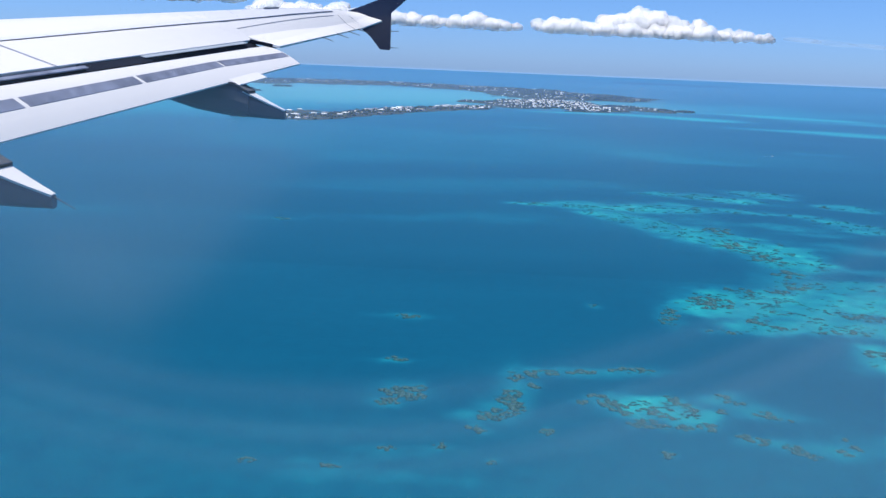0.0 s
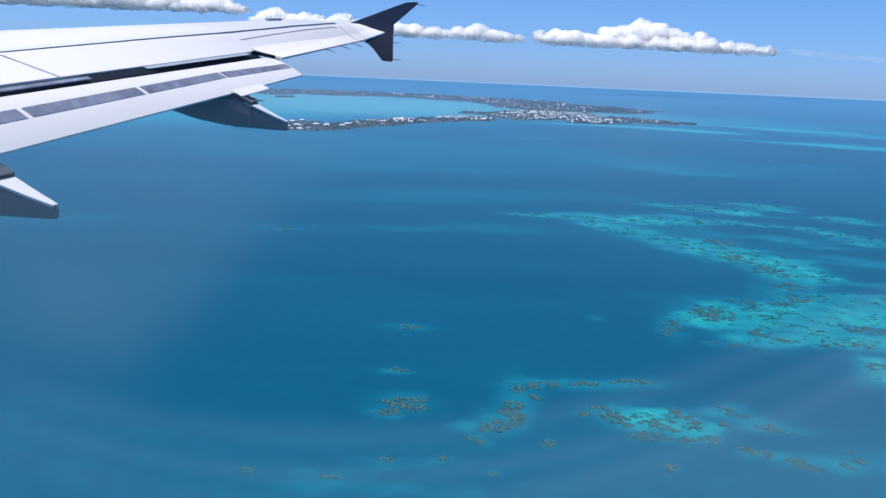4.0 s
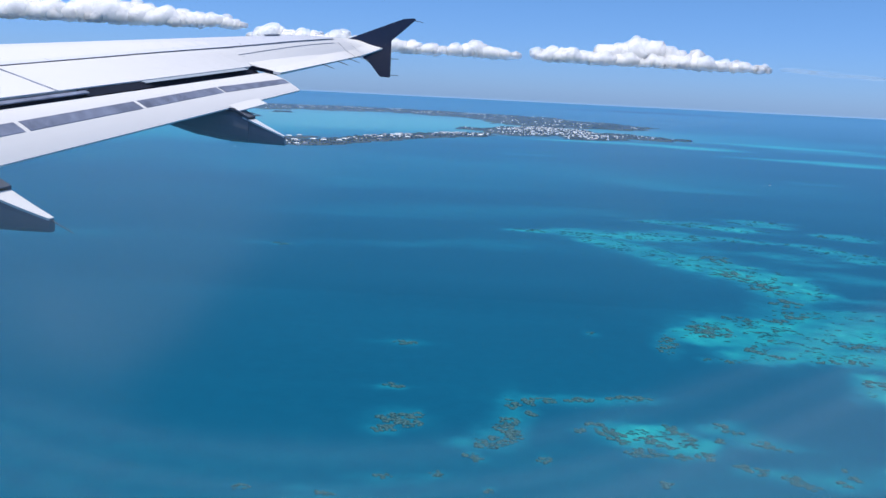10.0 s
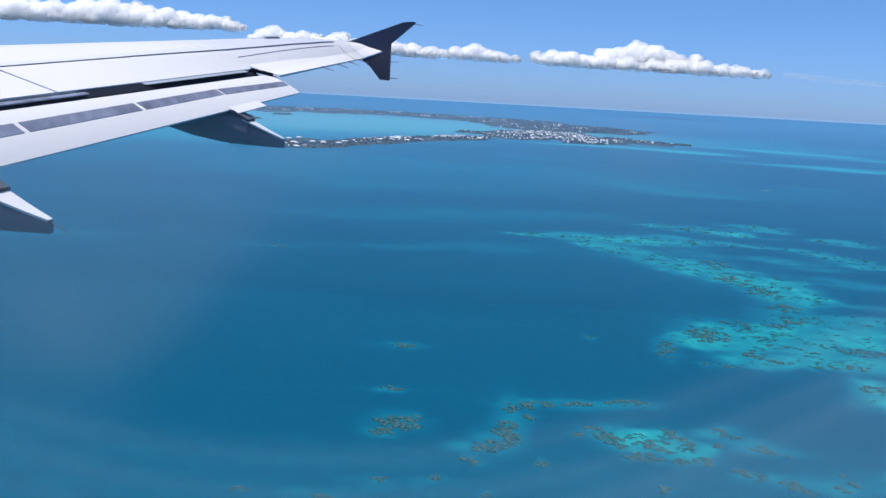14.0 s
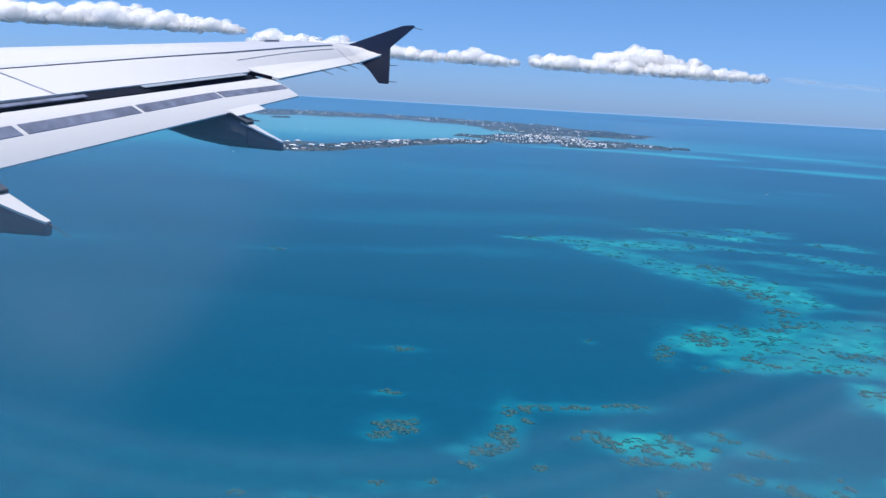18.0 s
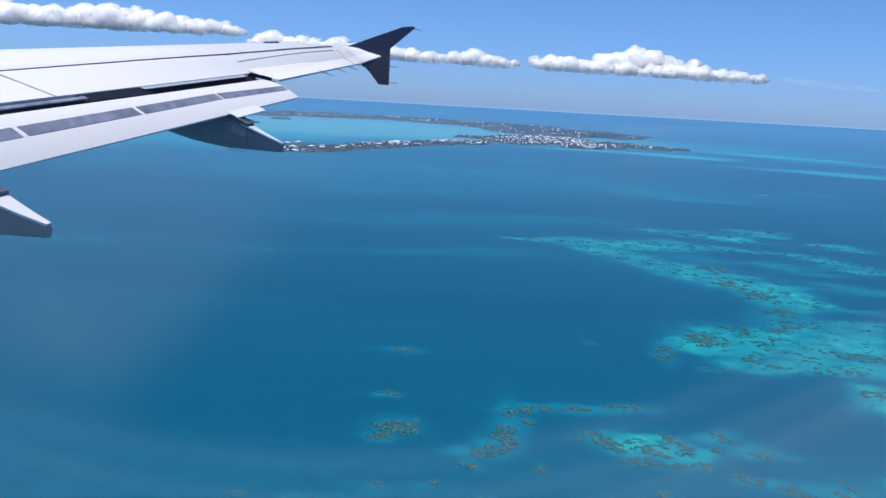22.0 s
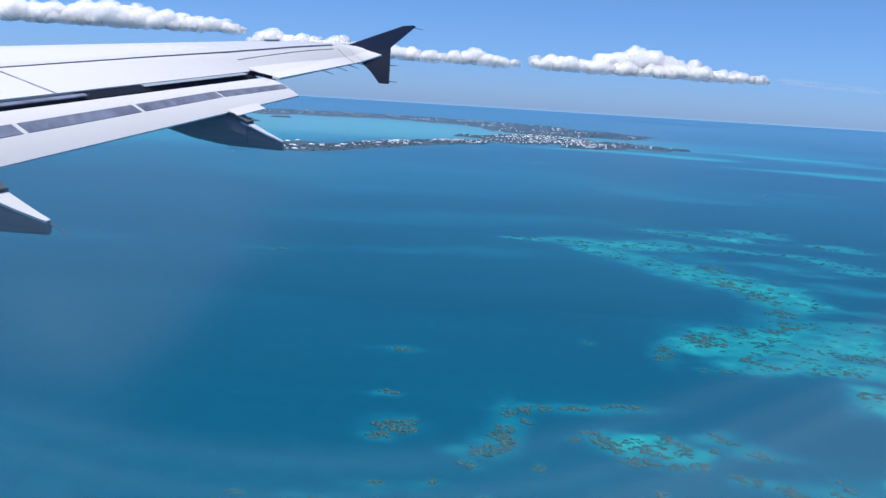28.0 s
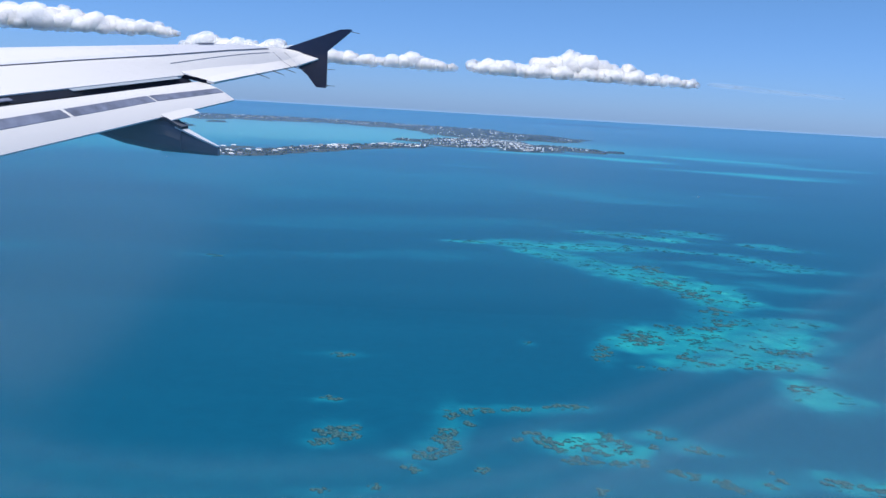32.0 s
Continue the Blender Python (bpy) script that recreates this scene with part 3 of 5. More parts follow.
def shoal_at(x, y):
    """How shallow the water is over the plan: 0 the deep, 1 bare bright sand."""
    s = np.zeros_like(x)
    x, y = x + 1.3 * wave_noise(x / 3.1, y / 3.1, 91, 4), y + 1.5 * wave_noise(x / 3.1, y / 3.1, 97, 4)
    n1, n2 = wave_noise(x / 9, y / 9, 3, 4), wave_noise(x / 9, y / 9, 17, 4)
    g1, g2 = wave_noise(x / 11, y / 7, 71, 4), wave_noise(x / 13, y / 6, 83, 4)
    f1, f2 = wave_noise(x / 60, y / 60, 5, 4), wave_noise(x / 60, y / 60, 29, 4)
    for shallow, chain in BANKS:
        span = max(max(c[2], c[3]) for c in chain) * 3.2
        xs, ys = [c[0] for c in chain], [c[1] for c in chain]
        near = (x > min(xs) - span) & (x < max(xs) + span) & (y > min(ys) - span) & (y < max(ys) + span)
        if not near.any():
            continue
        px, py = x[near], y[near]
        best = np.full_like(px, 99.0)
        big = span > 80
        wx, wy = (f1[near], f2[near]) if big else (n1[near], n2[near])
        far_bank = ys[0] > 205 and not big
        amp = 0.95 if far_bank else 0.75
        for cx, cy, rx, ry in chain:
            e = (((px + wx * rx * amp - cx) / rx) ** 2 + ((py + wy * ry * amp - cy) / ry) ** 2) * 0.8
            best = np.minimum(best, e)
        core = np.exp(-best ** (2.0 if shallow > 0.6 else 1.5) * 0.62)
        halo = np.exp(-best * 0.30)
        if not big:
            # the sand lies in drifts with deeper water between them
            lanes = np.clip(0.5 + 1.1 * (g2 if far_bank else g1)[near], 0, 1)
            core = core * ((0.30 + 0.70 * lanes) if far_bank else (0.58 + 0.42 * lanes))
        s[near] = np.maximum(s[near], shallow * (0.82 * core + 0.18 * halo) * (0.88 + 0.12 * wx))
    for x0, y0, rx, ry, n in REEFS:
        near = (np.abs(x - x0) < rx * 4) & (np.abs(y - y0) < ry * 4)
        if near.any():
            e = ((x[near] - x0) / (rx * 1.5)) ** 2 + ((y[near] - y0) / (ry * 1.5)) ** 2
            s[near] = np.maximum(s[near], 0.30 * np.exp(-e))
    return s


def graded(lo, hi, first, growth):
    v, step = [lo], first
    while v[-1] < hi:
        v.append(min(hi, v[-1] + step))
        step *= growth
    return np.array(v)


def build_sea():
    """One sheet of water to the horizon: a fine net over the near reefs, coarser outwards."""
    cos, loops, shoal, base = [], [], [], 0

    def net(xs, ys, holes=()):
        nonlocal base
        gx, gy = np.meshgrid(xs, ys)
        n, m = len(xs), len(ys)
        cos.append(np.stack([gx.ravel(), gy.ravel(), np.zeros(n * m)], 1))
        shoal.append(shoal_at(gx.ravel(), gy.ravel()))
        i = (np.arange(n - 1)[None, :] + n * np.arange(m - 1)[:, None]).ravel()
        keep = np.ones(len(i), bool)
        cx, cy = (gx[:-1, :-1] + gx[1:, 1:]).ravel() / 2, (gy[:-1, :-1] + gy[1:, 1:]).ravel() / 2
        for x0, x1, y0, y1 in holes:
            keep &= ~((cx > x0) & (cx < x1) & (cy > y0) & (cy < y1))
        i = i[keep]
        loops.append(np.stack([i, i + 1, i + 1 + n, i + n], 1) + base)
        base += n * m

    net(np.linspace(-90, 140, 621), graded(72, 180, 0.34, 1.0012))
    net(np.linspace(-130, 270, 621), graded(180, 440, 0.5, 1.0014))
    out = [-4800, -3200, -2000, -1400]
    xs = np.concatenate([out, np.arange(-1000, -130, 10.0), np.arange(-130, 270, 5.0), np.arange(270, 1000.1, 10.0), [1400, 2000, 3200, 4800]])
    ys = np.concatenate([out, np.linspace(-1000, 72, 21)[:-1], np.arange(72, 180, 4.5), np.arange(180, 440, 5.2), np.arange(440, 2000.1, 10.0), [2400, 3000, 3600, 4200, 4800]])
    net(xs, ys, holes=((-90, 140, 72, 180), (-130, 270, 180, 440)))
    co, fa, sh = np.concatenate(cos), np.concatenate(loops), np.concatenate(shoal)
    me = bpy.data.meshes.new("sea")
    me.vertices.add(len(co))
    me.vertices.foreach_set("co", co.ravel())
    me.loops.add(len(fa) * 4)
    me.loops.foreach_set("vertex_index", fa.ravel().astype(np.int32))
    me.polygons.add(len(fa))
    me.polygons.foreach_set("loop_start", np.arange(len(fa), dtype=np.int32) * 4)
    me.update(calc_edges=True)
    me.attributes.new("shoal", "FLOAT", "POINT").data.foreach_set("value", sh.astype(np.float32))
    e = ((co[:, 0] + 190) / 300) ** 2 + ((co[:, 1] - 1240) / 330) ** 2
    near = np.exp(-(((co[:, 0] - 130) / 150) ** 2 + ((co[:, 1] - 1210) / 160) ** 2))
    me.attributes.new("silt", "FLOAT", "POINT").data.foreach_set("value", np.maximum(0.76 * np.exp(-e ** 3), 0.5 * near).astype(np.float32))
    me.materials.append(SEA)
    tagged(new("water", me), "deep blue sea with turquoise shallows over pale sand", "sea", kind="structure")


build_sea()

# ---- the starboard wing; eye height 50, outboard is +y, forward is -x ----
EYE = 50.0  # the wing belongs to the eye at rest over x = 0, y = 0


def lead(l):
    z = 0.243 + (l - 9.12) * 0.111
    if l > 13:
        z -= 0.107 * ((l - 13) / 2.1) ** 2
    return -(2.2 + (15.1 - l) * 0.5), z


def spoiler_edge(l):
    return -(2.26 + (15.2 - l) * 0.276), 0.101 + (l - 11.23) * 0.107


def hinge(l):
    """The spoilers' rear edge, and outboard of it the aileron's hinge."""
    if l <= 12:
        return spoiler_edge(l)
    k, e = (l - 12) / 3.2, max(0.0, (l - 14.9) / 0.3)
    return -3.143 + k * 1.19 + 0.10 * e, 0.183 + k * 0.475 + 0.075 * e


def trail(l):
    e = max(0.0, (l - 14.9) / 0.3)
    return -(1.84 + (15.2 - l) * 0.276) + 0.25 * e, 0.114 + (l - 12) * 0.137 + 0.115 * e


def flap_front(l):
    return -(2.05 + (15.2 - l) * 0.276), 0.090 + (l - 11.83) * 0.106


def flap_trail(l):
    return -(1.55 + (15.2 - l) * 0.276), -0.12 + (l - 12) * 0.1316


def upper(l, f, edge):
    """A point of the upper skin, f from the leading edge (0) to the given edge (1)."""
    (xa, za), (xb, zb) = lead(l), edge(l)
    return Vector((xa + (xb - xa) * f, l, EYE + za + (zb - za) * f + 0.20 * f * (1 - f) * min(1.0, abs(xb - xa))))


def flap_top(l, f, lift=0.0):
    (xa, za), (xb, zb) = flap_front(l), flap_trail(l)
    return Vector((xa + (xb - xa) * f, l, EYE + za + (zb - za) * f + 0.07 * f * (1 - f) * 2 + lift))


wing = new("aircraft_wing")
tagged(wing, "white airliner wing with extended flap and dark navy wingtip fence", "aircraft wing")


def wing_section(l, outer, n=9):
    """A closed section: the upper skin, the aileron or the blunt rear face behind it, the lower skin and the nose."""
    top = [upper(l, k / n, hinge) for k in range(n + 1)]
    (xa, za), (xb, zb) = lead(l), trail(l) if outer else hinge(l)
    depth = 0.05 + 0.20 * min(1.0, max(0.2, (xb - xa) * 0.5))
    rear = Vector((xb, l, EYE + zb)) if outer else top[-1] - Vector((0, 0, 0.02))
    top += [top[-1].lerp(rear, k / 3) for k in (1, 2, 3)]
    nose = [Vector((xa - 0.03, l, EYE + za - 0.03)), Vector((xa - 0.035, l, EYE + za - 0.07))]
    low = [Vector((xa + (xb - xa) * f, l, EYE + za + (zb - za) * f - depth * (1 - f * 0.75))) for f in (0.03, 0.3, 0.65, 0.99)]
    return top + low[::-1] + nose[::-1]


part("wing_skin", loft([wing_section(l, False) for l in np.linspace(-0.1, 11.99, 48)] + [wing_section(l, True) for l in (*np.linspace(12.0, 14.9, 14), 14.97, 15.04, 15.12, 15.2)]), PAINT, wing)


def strip(name, pts_a, pts_b, mat, thick=0.006, lift=0.004, parent=wing, label=""):
    """A thin plate laid along two rows of points, a little proud of what it lies on."""
    up = Vector((0, 0, lift))
    rings = [[a + up, b + up, b + up - Vector((0, 0, thick)), a + up - Vector((0, 0, thick))] for a, b in zip(pts_a, pts_b)]
    return part(name, loft(rings), mat, parent, label)


def span(a, b, n=24):
    return np.linspace(a, b, n)


# the leading-edge slat: a plate ahead of a dark joint, with its own outboard end
def slat_back(l):
    """How far back from the leading edge the slat reaches: it tapers to nothing near the tip."""
    return float(np.interp(l, (0, 4, 8.5, 10, 12, 13, 14, 14.6), (0.70, 0.63, 0.55, 0.51, 0.415, 0.38, 0.30, 0.17)))


for a, b in ((-0.1, 5.6), (5.62, 9.0), (9.02, 12.3), (12.32, 14.6)):
    ls = span(a, b, 14)
    strip("slat", [upper(l, 0.02, hinge) for l in ls], [upper(l, slat_back(l) - 0.008, hinge) for l in ls], SLAT, 0.01, 0.006)
ls = span(-0.1, 14.6, 48)
strip("slat_joint", [upper(l, slat_back(l) - 0.008, hinge) for l in ls], [upper(l, slat_back(l) - 0.008, hinge) + Vector((0.018, 0, 0)) for l in ls], SEAM, 0.006, 0.003, label="dark sealed joint")
ls = span(13.05, 13.36, 5)
strip("slat_end_cap", [upper(l, 0.005, hinge) for l in ls], [upper(l, 0.05, hinge) for l in ls], GREYPAINT, 0.012, 0.022, label="small grey cap on the leading edge")
# spoilers: plates behind the rear spar, raised a finger's width
for a, b in ((0.3, 5.2), (5.24, 8.26), (8.30, 11.97)):
    ls = span(a, b, 10)
    strip("spoiler", [upper(l, 0.60, spoiler_edge) for l in ls], [upper(l, 1.0, spoiler_edge) + Vector((0.02, 0, 0)) for l in ls], PAINT, 0.012, 0.005)
for l in (5.22, 8.28):
    strip("spoiler_gap", [upper(l - 0.012, f, spoiler_edge) for f in span(0.6, 1, 5)], [upper(l + 0.012, f, spoiler_edge) for f in span(0.6, 1, 5)], WORN, 0.004, 0.003)
ls = span(12.0, 14.5, 14)
strip("aileron_joint", [upper(l, 0.67 - 0.075 * (l - 12), hinge) for l in ls], [upper(l, 0.67 - 0.075 * (l - 12), hinge) + Vector((0.007, 0, 0)) for l in ls], WORN, 0.004, 0.004, label="thin grey hinge line of the aileron")
# the cove under the spoilers, its shade painted near-black, and the dark end rib beside the aileron
ls = span(0.0, 12.0, 36)
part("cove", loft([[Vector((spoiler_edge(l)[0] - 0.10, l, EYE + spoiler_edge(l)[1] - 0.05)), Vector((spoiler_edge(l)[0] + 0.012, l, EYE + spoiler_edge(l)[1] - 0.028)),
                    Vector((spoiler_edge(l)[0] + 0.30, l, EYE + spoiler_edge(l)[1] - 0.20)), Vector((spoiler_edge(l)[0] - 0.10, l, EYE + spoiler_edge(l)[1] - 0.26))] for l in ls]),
     COVE, wing, "flap cove with its shade painted near-black")
ls = span(9.55, 11.75, 14)
strip("gap_seal", [Vector((spoiler_edge(l)[0] + 0.015, l, EYE + spoiler_edge(l)[1] - 0.002)) for l in ls], [Vector((spoiler_edge(l)[0] + 0.085, l, EYE + spoiler_edge(l)[1] - 0.022)) for l in ls], SEAL, 0.006, 0.0, label="pale blue-grey seal strip")
ls = span(5.6, 8.62, 14)
strip("flap_rail", [Vector((spoiler_edge(l)[0] + 0.055, l, EYE + spoiler_edge(l)[1] - 0.02)) for l in ls], [Vector((spoiler_edge(l)[0] + 0.10, l, EYE + spoiler_edge(l)[1] - 0.04)) for l in ls], WORN, 0.01, 0.0, label="worn metal rail in the gap")
# added near-black strip stands in for shade along this stretch of the gap
ls = span(8.55, 9.62, 8)
strip("cove_shade_strip", [Vector((spoiler_edge(l)[0] + 0.018, l, EYE + spoiler_edge(l)[1] - 0.012)) for l in ls], [Vector((spoiler_edge(l)[0] + 0.14, l, EYE + spoiler_edge(l)[1] - 0.07)) for l in ls], COVE, 0.01, 0.0, label="added dark strip painting shade in the flap cove")
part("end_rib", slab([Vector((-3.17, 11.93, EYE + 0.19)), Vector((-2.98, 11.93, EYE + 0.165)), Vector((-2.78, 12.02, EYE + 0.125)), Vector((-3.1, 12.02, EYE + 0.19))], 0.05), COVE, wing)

# the flap, drooped behind the wing
flap = part("flap", loft([[flap_top(l, f) for f in np.linspace(0, 1, 9)] +
                          [flap_top(l, f) - Vector((0, 0, 0.02 + 0.16 * (1 - f))) for f in (0.99, 0.7, 0.4, 0.12, 0.0)] for l in np.linspace(0.2, 12.0, 48)]), PAINT, wing)
for a, b in ((0.4, 4.9), (4.93, 7.27), (7.33, 8.87), (8.93, 10.42), (10.46, 11.97)):
    ls = span(a, b, 12)
    strip("flap_panel", [flap_top(l, 0.36 + 0.10 * max(0.0, l - 10.4)) for l in ls], [flap_top(l, 0.585 + 0.075 * max(0.0, l - 10.4)) for l in ls], WORN, 0.006, 0.005, flap, "worn grey metal strip")
ls = span(10.2, 10.88, 6)
strip("flap_tab", [flap_top(l, 0.93) for l in ls], [flap_top(l, 1.0) + Vector((0.10, 0, -0.035)) for l in ls], PAINT, 0.012, 0.0, flap)


# the flap track fairings
def fairing(l, wide, drop):
    """A canoe under the flap; its tail ends in a blunt wedge with a wick."""
    xt, zt = flap_trail(l)
    prof = [(-2.9, -0.02, -0.06, 0.05), (-2.2, 0.02, -0.12, 0.6), (-1.5, 0.03, -0.17, 0.9), (-0.86, 0.0, -0.268, 1.0), (-0.5, 0.0, -0.375, 1.0),
            (-0.14, -0.02, -0.436, 1.0)]
    joint = [(-0.14, -0.022, -0.434, 0.99), (0.0, -0.03, -0.446, 0.95), (0.18, -0.13, -0.456, 0.87)]
    tail = [(0.10, -0.128, -0.45, 0.84), (0.40, -0.27, -0.465, 0.45), (0.604, -0.356, -0.470, 0.22)]

    def rings(rows, pinch=1.0):
        out = []
        for dx, up, low, w in rows:
            w *= wide / 2
            c, h = (up + low) / 2, (up - low) / 2
            out.append([Vector((xt + dx, l + w * (1 - (1 - pinch) * max(0.0, math.sin(k * math.tau / 16))) * math.copysign(abs(math.cos(k * math.tau / 16)) ** 0.5, math.cos(k * math.tau / 16)),
                                EYE + zt + drop + c + h * math.copysign(abs(math.sin(k * math.tau / 16)) ** 0.6, math.sin(k * math.tau / 16)))) for k in range(16)])
        return out
    f = part("flap_track_fairing", loft(rings(prof)), GREYPAINT, wing, "grey canoe-shaped fairing under the flap")
    part("fairing_joint", loft(rings(joint)), GREYPAINT, f)
    # thin plate over the joint's top, darker than the fairing
    part("joint_cover", loft([[Vector((xt + dx, l + s * w * wide / 2, EYE + zt + drop + up + z)) for s, z in ((-0.99, 0.006), (0.99, 0.006), (0.99, -0.03), (-0.99, -0.03))] for dx, up, low, w in joint]), JOINT, f, "dark plate over the top of the fairing's joint")
    part("fairing_tail", loft(rings(tail)), GREYPAINT, f)
    cap = [(0.11, -0.122, 0.44), (0.40, -0.262, 0.24), (0.60, -0.350, 0.10)]
    part("tail_cover", loft([[Vector((xt + dx, l - w * wide, EYE + zt + drop + z)), Vector((xt + dx, l + w * wide, EYE + zt + drop + z)),
                              Vector((xt + dx, l + w * wide, EYE + zt + drop + z - 0.02)), Vector((xt + dx, l - w * wide, EYE + zt + drop + z - 0.02))] for dx, z, w in cap]), PAINT, f, "white top cover")
    part("static_wick", rod((xt + 0.60, l, EYE + zt + drop - 0.37), (xt + 0.78, l, EYE + zt + drop - 0.47), 0.006, 0.003), WICK, f)


fairing(10.35, 0.42, 0.0)
fairing(6.5, 0.42, 0.0)

# the wingtip fence
fence_outline = [(-2.22, 0.808), (-1.223, 1.203), (-1.035, 1.222), (-1.0, 1.20), (-1.434, 0.81), (-1.437, 0.165), (-1.46, 0.152), (-1.625, 0.160),
                 (-1.80, 0.375), (-2.0, 0.537), (-2.12, 0.66)]
bm = bmesh.new()
inner = [bm.verts.new((x, 15.22, EYE + z)) for x, z in fence_outline]
outer = [bm.verts.new((x, 15.29, EYE + z)) for x, z in fence_outline]
bm.faces.new(inner)
bm.faces.new(outer[::-1])
for i in range(len(inner)):
    j = (i + 1) % len(inner)
    bm.faces.new((inner[j], inner[i], outer[i], outer[j]))
bmesh.ops.recalc_face_normals(bm, faces=bm.faces)
bmesh.ops.bevel(bm, geom=bm.edges[:], offset=0.006, segments=2, affect="EDGES")
fence = part("wingtip_fence", bm, NAVY, wing, "dark navy wingtip fence")
for l in (14.62, 14.93):
    rear = [upper(l, f, hinge) for f in span(0.45, 1, 5)] + [upper(l, 1, hinge).lerp(Vector((trail(l)[0], l, EYE + trail(l)[1])), k) for k in (0.5, 0.97)]
    strip("tip_joint", rear, [p + Vector((0.004, 0.012, 0)) for p in rear], SEAM, 0.004, 0.003)
for x, z, dx, dz in ((-1.017, 1.185, 0.15, -0.03), (-1.437, 0.49, 0.15, 0.0), (-1.437, 0.20, 0.15, -0.005)):
    part("static_wick", rod((x - 0.03, 15.25, EYE + z), (x + dx, 15.25, EYE + z + dz), 0.007, 0.004), WICK, fence)
for l in (13.35, 13.9, 14.35, 14.75):
    x, z = trail(l)
    part("static_wick", rod((x - 0.04, l, EYE + z + 0.005), (x + 0.19, l, EYE + z - 0.065), 0.009, 0.004), WICK, wing)

# ---- clouds over the far sea ----
rng = random.Random(4)
ico = bmesh.new()
bmesh.ops.create_icosphere(ico, subdivisions=2, radius=1.0)
ICO_V = [v.co.copy() for v in ico.verts]
ICO_F = [[v.index for v in f.verts] for f in ico.faces]
ico.free()


def cloud(label, far, base, *chains, lumps=18):
    """A heap of vapour on a flat base: chains of puffs (sideways, foot, size), all as slopes from the eye; each puff carries many lumps."""
    verts, faces = [], []

    def ball(c, r, seed):
        start = len(verts)
        for v in ICO_V:
            k = 1 + 0.30 * noise.noise(v * 1.7 + Vector((seed, seed * 2.3, 0))) + 0.14 * noise.noise(v * 4.1 + Vector((seed * 1.3, 0, seed)))
            p = v * (r * k)
            if p.z < 0:
                p.z *= 0.06
            verts.append(c + p)
        faces.extend([[start + i for i in f] for f in ICO_F])
    foot, full = EYE + base * far, []
    for puffs in chains:
        for a, b in zip(puffs, puffs[1:]):
            full.append(a)
            for k in (0.3, 0.55, 0.8):
                w, step = rng.uniform(0.30, 0.95), rng.uniform(-0.12, 0.12)
                full.append(tuple(p + (q - p) * (k + step) for p, q in zip(a[:2], b[:2])) + ((a[2] + (b[2] - a[2]) * k) * w,))
        full.append(puffs[-1])
    for sx, sz, size in full:
        c, r = Vector((sx * far, far + rng.uniform(-0.6, 0.6) * size * far, EYE + (sz + rng.uniform(-0.05, 0.12) * size) * far)), 1.22 * size * far
        ball(c + Vector((0, 4.2 * (c.z - foot), 0.15 * r)), r * 0.6, rng.random() * 90)
        for k in range(lumps):
            a, h = rng.random() * math.tau, rng.random() ** 0.8
            d = Vector((math.cos(a) * 1.2, math.sin(a), 0)) * math.sqrt(1 - h * h) + Vector((0, 0, h * 0.85))
            p = c + d * r * rng.uniform(0.35, 0.95)
            p.y += 4.2 * (p.z - foot)
            ball(p, r * rng.choice((0.12, 0.16, 0.22, 0.3, 0.36)) * rng.uniform(0.8, 1.2) * (1.1 - 0.35 * h), rng.random() * 90)
    me = data_mesh("cloud", verts, faces, cloud_core_material(foot, 0.010 * far, 0.96, 34.0 / far), smooth=True)
    ob = tagged(new("cloud", me), label, "cloud")
    thin = me.copy()
    thin.materials.clear()
    thin.materials.append(cloud_core_material(foot, 0.010 * far, 0.35, 34.0 / far))
    v = new("veil", thin)
    v.parent = ob
    for sh, mid in ((ob, 0.52), (tagged(v, "thin vapour round the cloud"), 0.10)):
        fuse = sh.modifiers.new("fuse", "REMESH")
        fuse.mode, fuse.voxel_size, fuse.use_smooth_shade = "VOXEL", 0.0012 * far, True
        soft = sh.modifiers.new("soften", "SMOOTH")
        soft.factor, soft.iterations = 0.5, 5
        for size, strength in ((0.011 * far, 0.0042 * far), (0.0055 * far, 0.0022 * far), (0.0026 * far, 0.0007 * far)):
            tex = bpy.data.textures.new("billow", "CLOUDS")
            tex.noise_scale, tex.noise_depth = size, 3
            puff = sh.modifiers.new("billow", "DISPLACE")
            puff.texture, puff.texture_coords, puff.strength, puff.mid_level = tex, "GLOBAL", strength, mid


cloud("long white cumulus bank over the horizon", 3200, 0.060,
      [(-0.80, 0.064, 0.036), (-0.745, 0.064, 0.034), (-0.70, 0.064, 0.030), (-0.655, 0.063, 0.033), (-0.61, 0.062, 0.024), (-0.567, 0.061, 0.026), (-0.535, 0.060, 0.019), (-0.498, 0.060, 0.022), (-0.465, 0.060, 0.026),
       (-0.43, 0.060, 0.027), (-0.395, 0.060, 0.021), (-0.3615, 0.060, 0.021), (-0.335, 0.060, 0.014), (-0.3105, 0.061, 0.014), (-0.290, 0.061, 0.007), (-0.276, 0.061, 0.004)])
cloud("white cumulus bank with puffy tops", 3100, 0.045,
      [(-0.268, 0.049, 0.006), (-0.242, 0.047, 0.020), (-0.222, 0.046, 0.014), (-0.200, 0.045, 0.017), (-0.180, 0.045, 0.010), (-0.157, 0.045, 0.017), (-0.136, 0.044, 0.011), (-0.116, 0.044, 0.010), (-0.100, 0.044, 0.006)])
cloud("low white cumulus cloud", 3050, 0.041,
      [(-0.088, 0.042, 0.013), (-0.068, 0.042, 0.013), (-0.045, 0.041, 0.010), (-0.018, 0.041, 0.010), (0.006, 0.041, 0.015), (0.024, 0.041, 0.010), (0.040, 0.041, 0.008), (0.054, 0.0415, 0.004)])
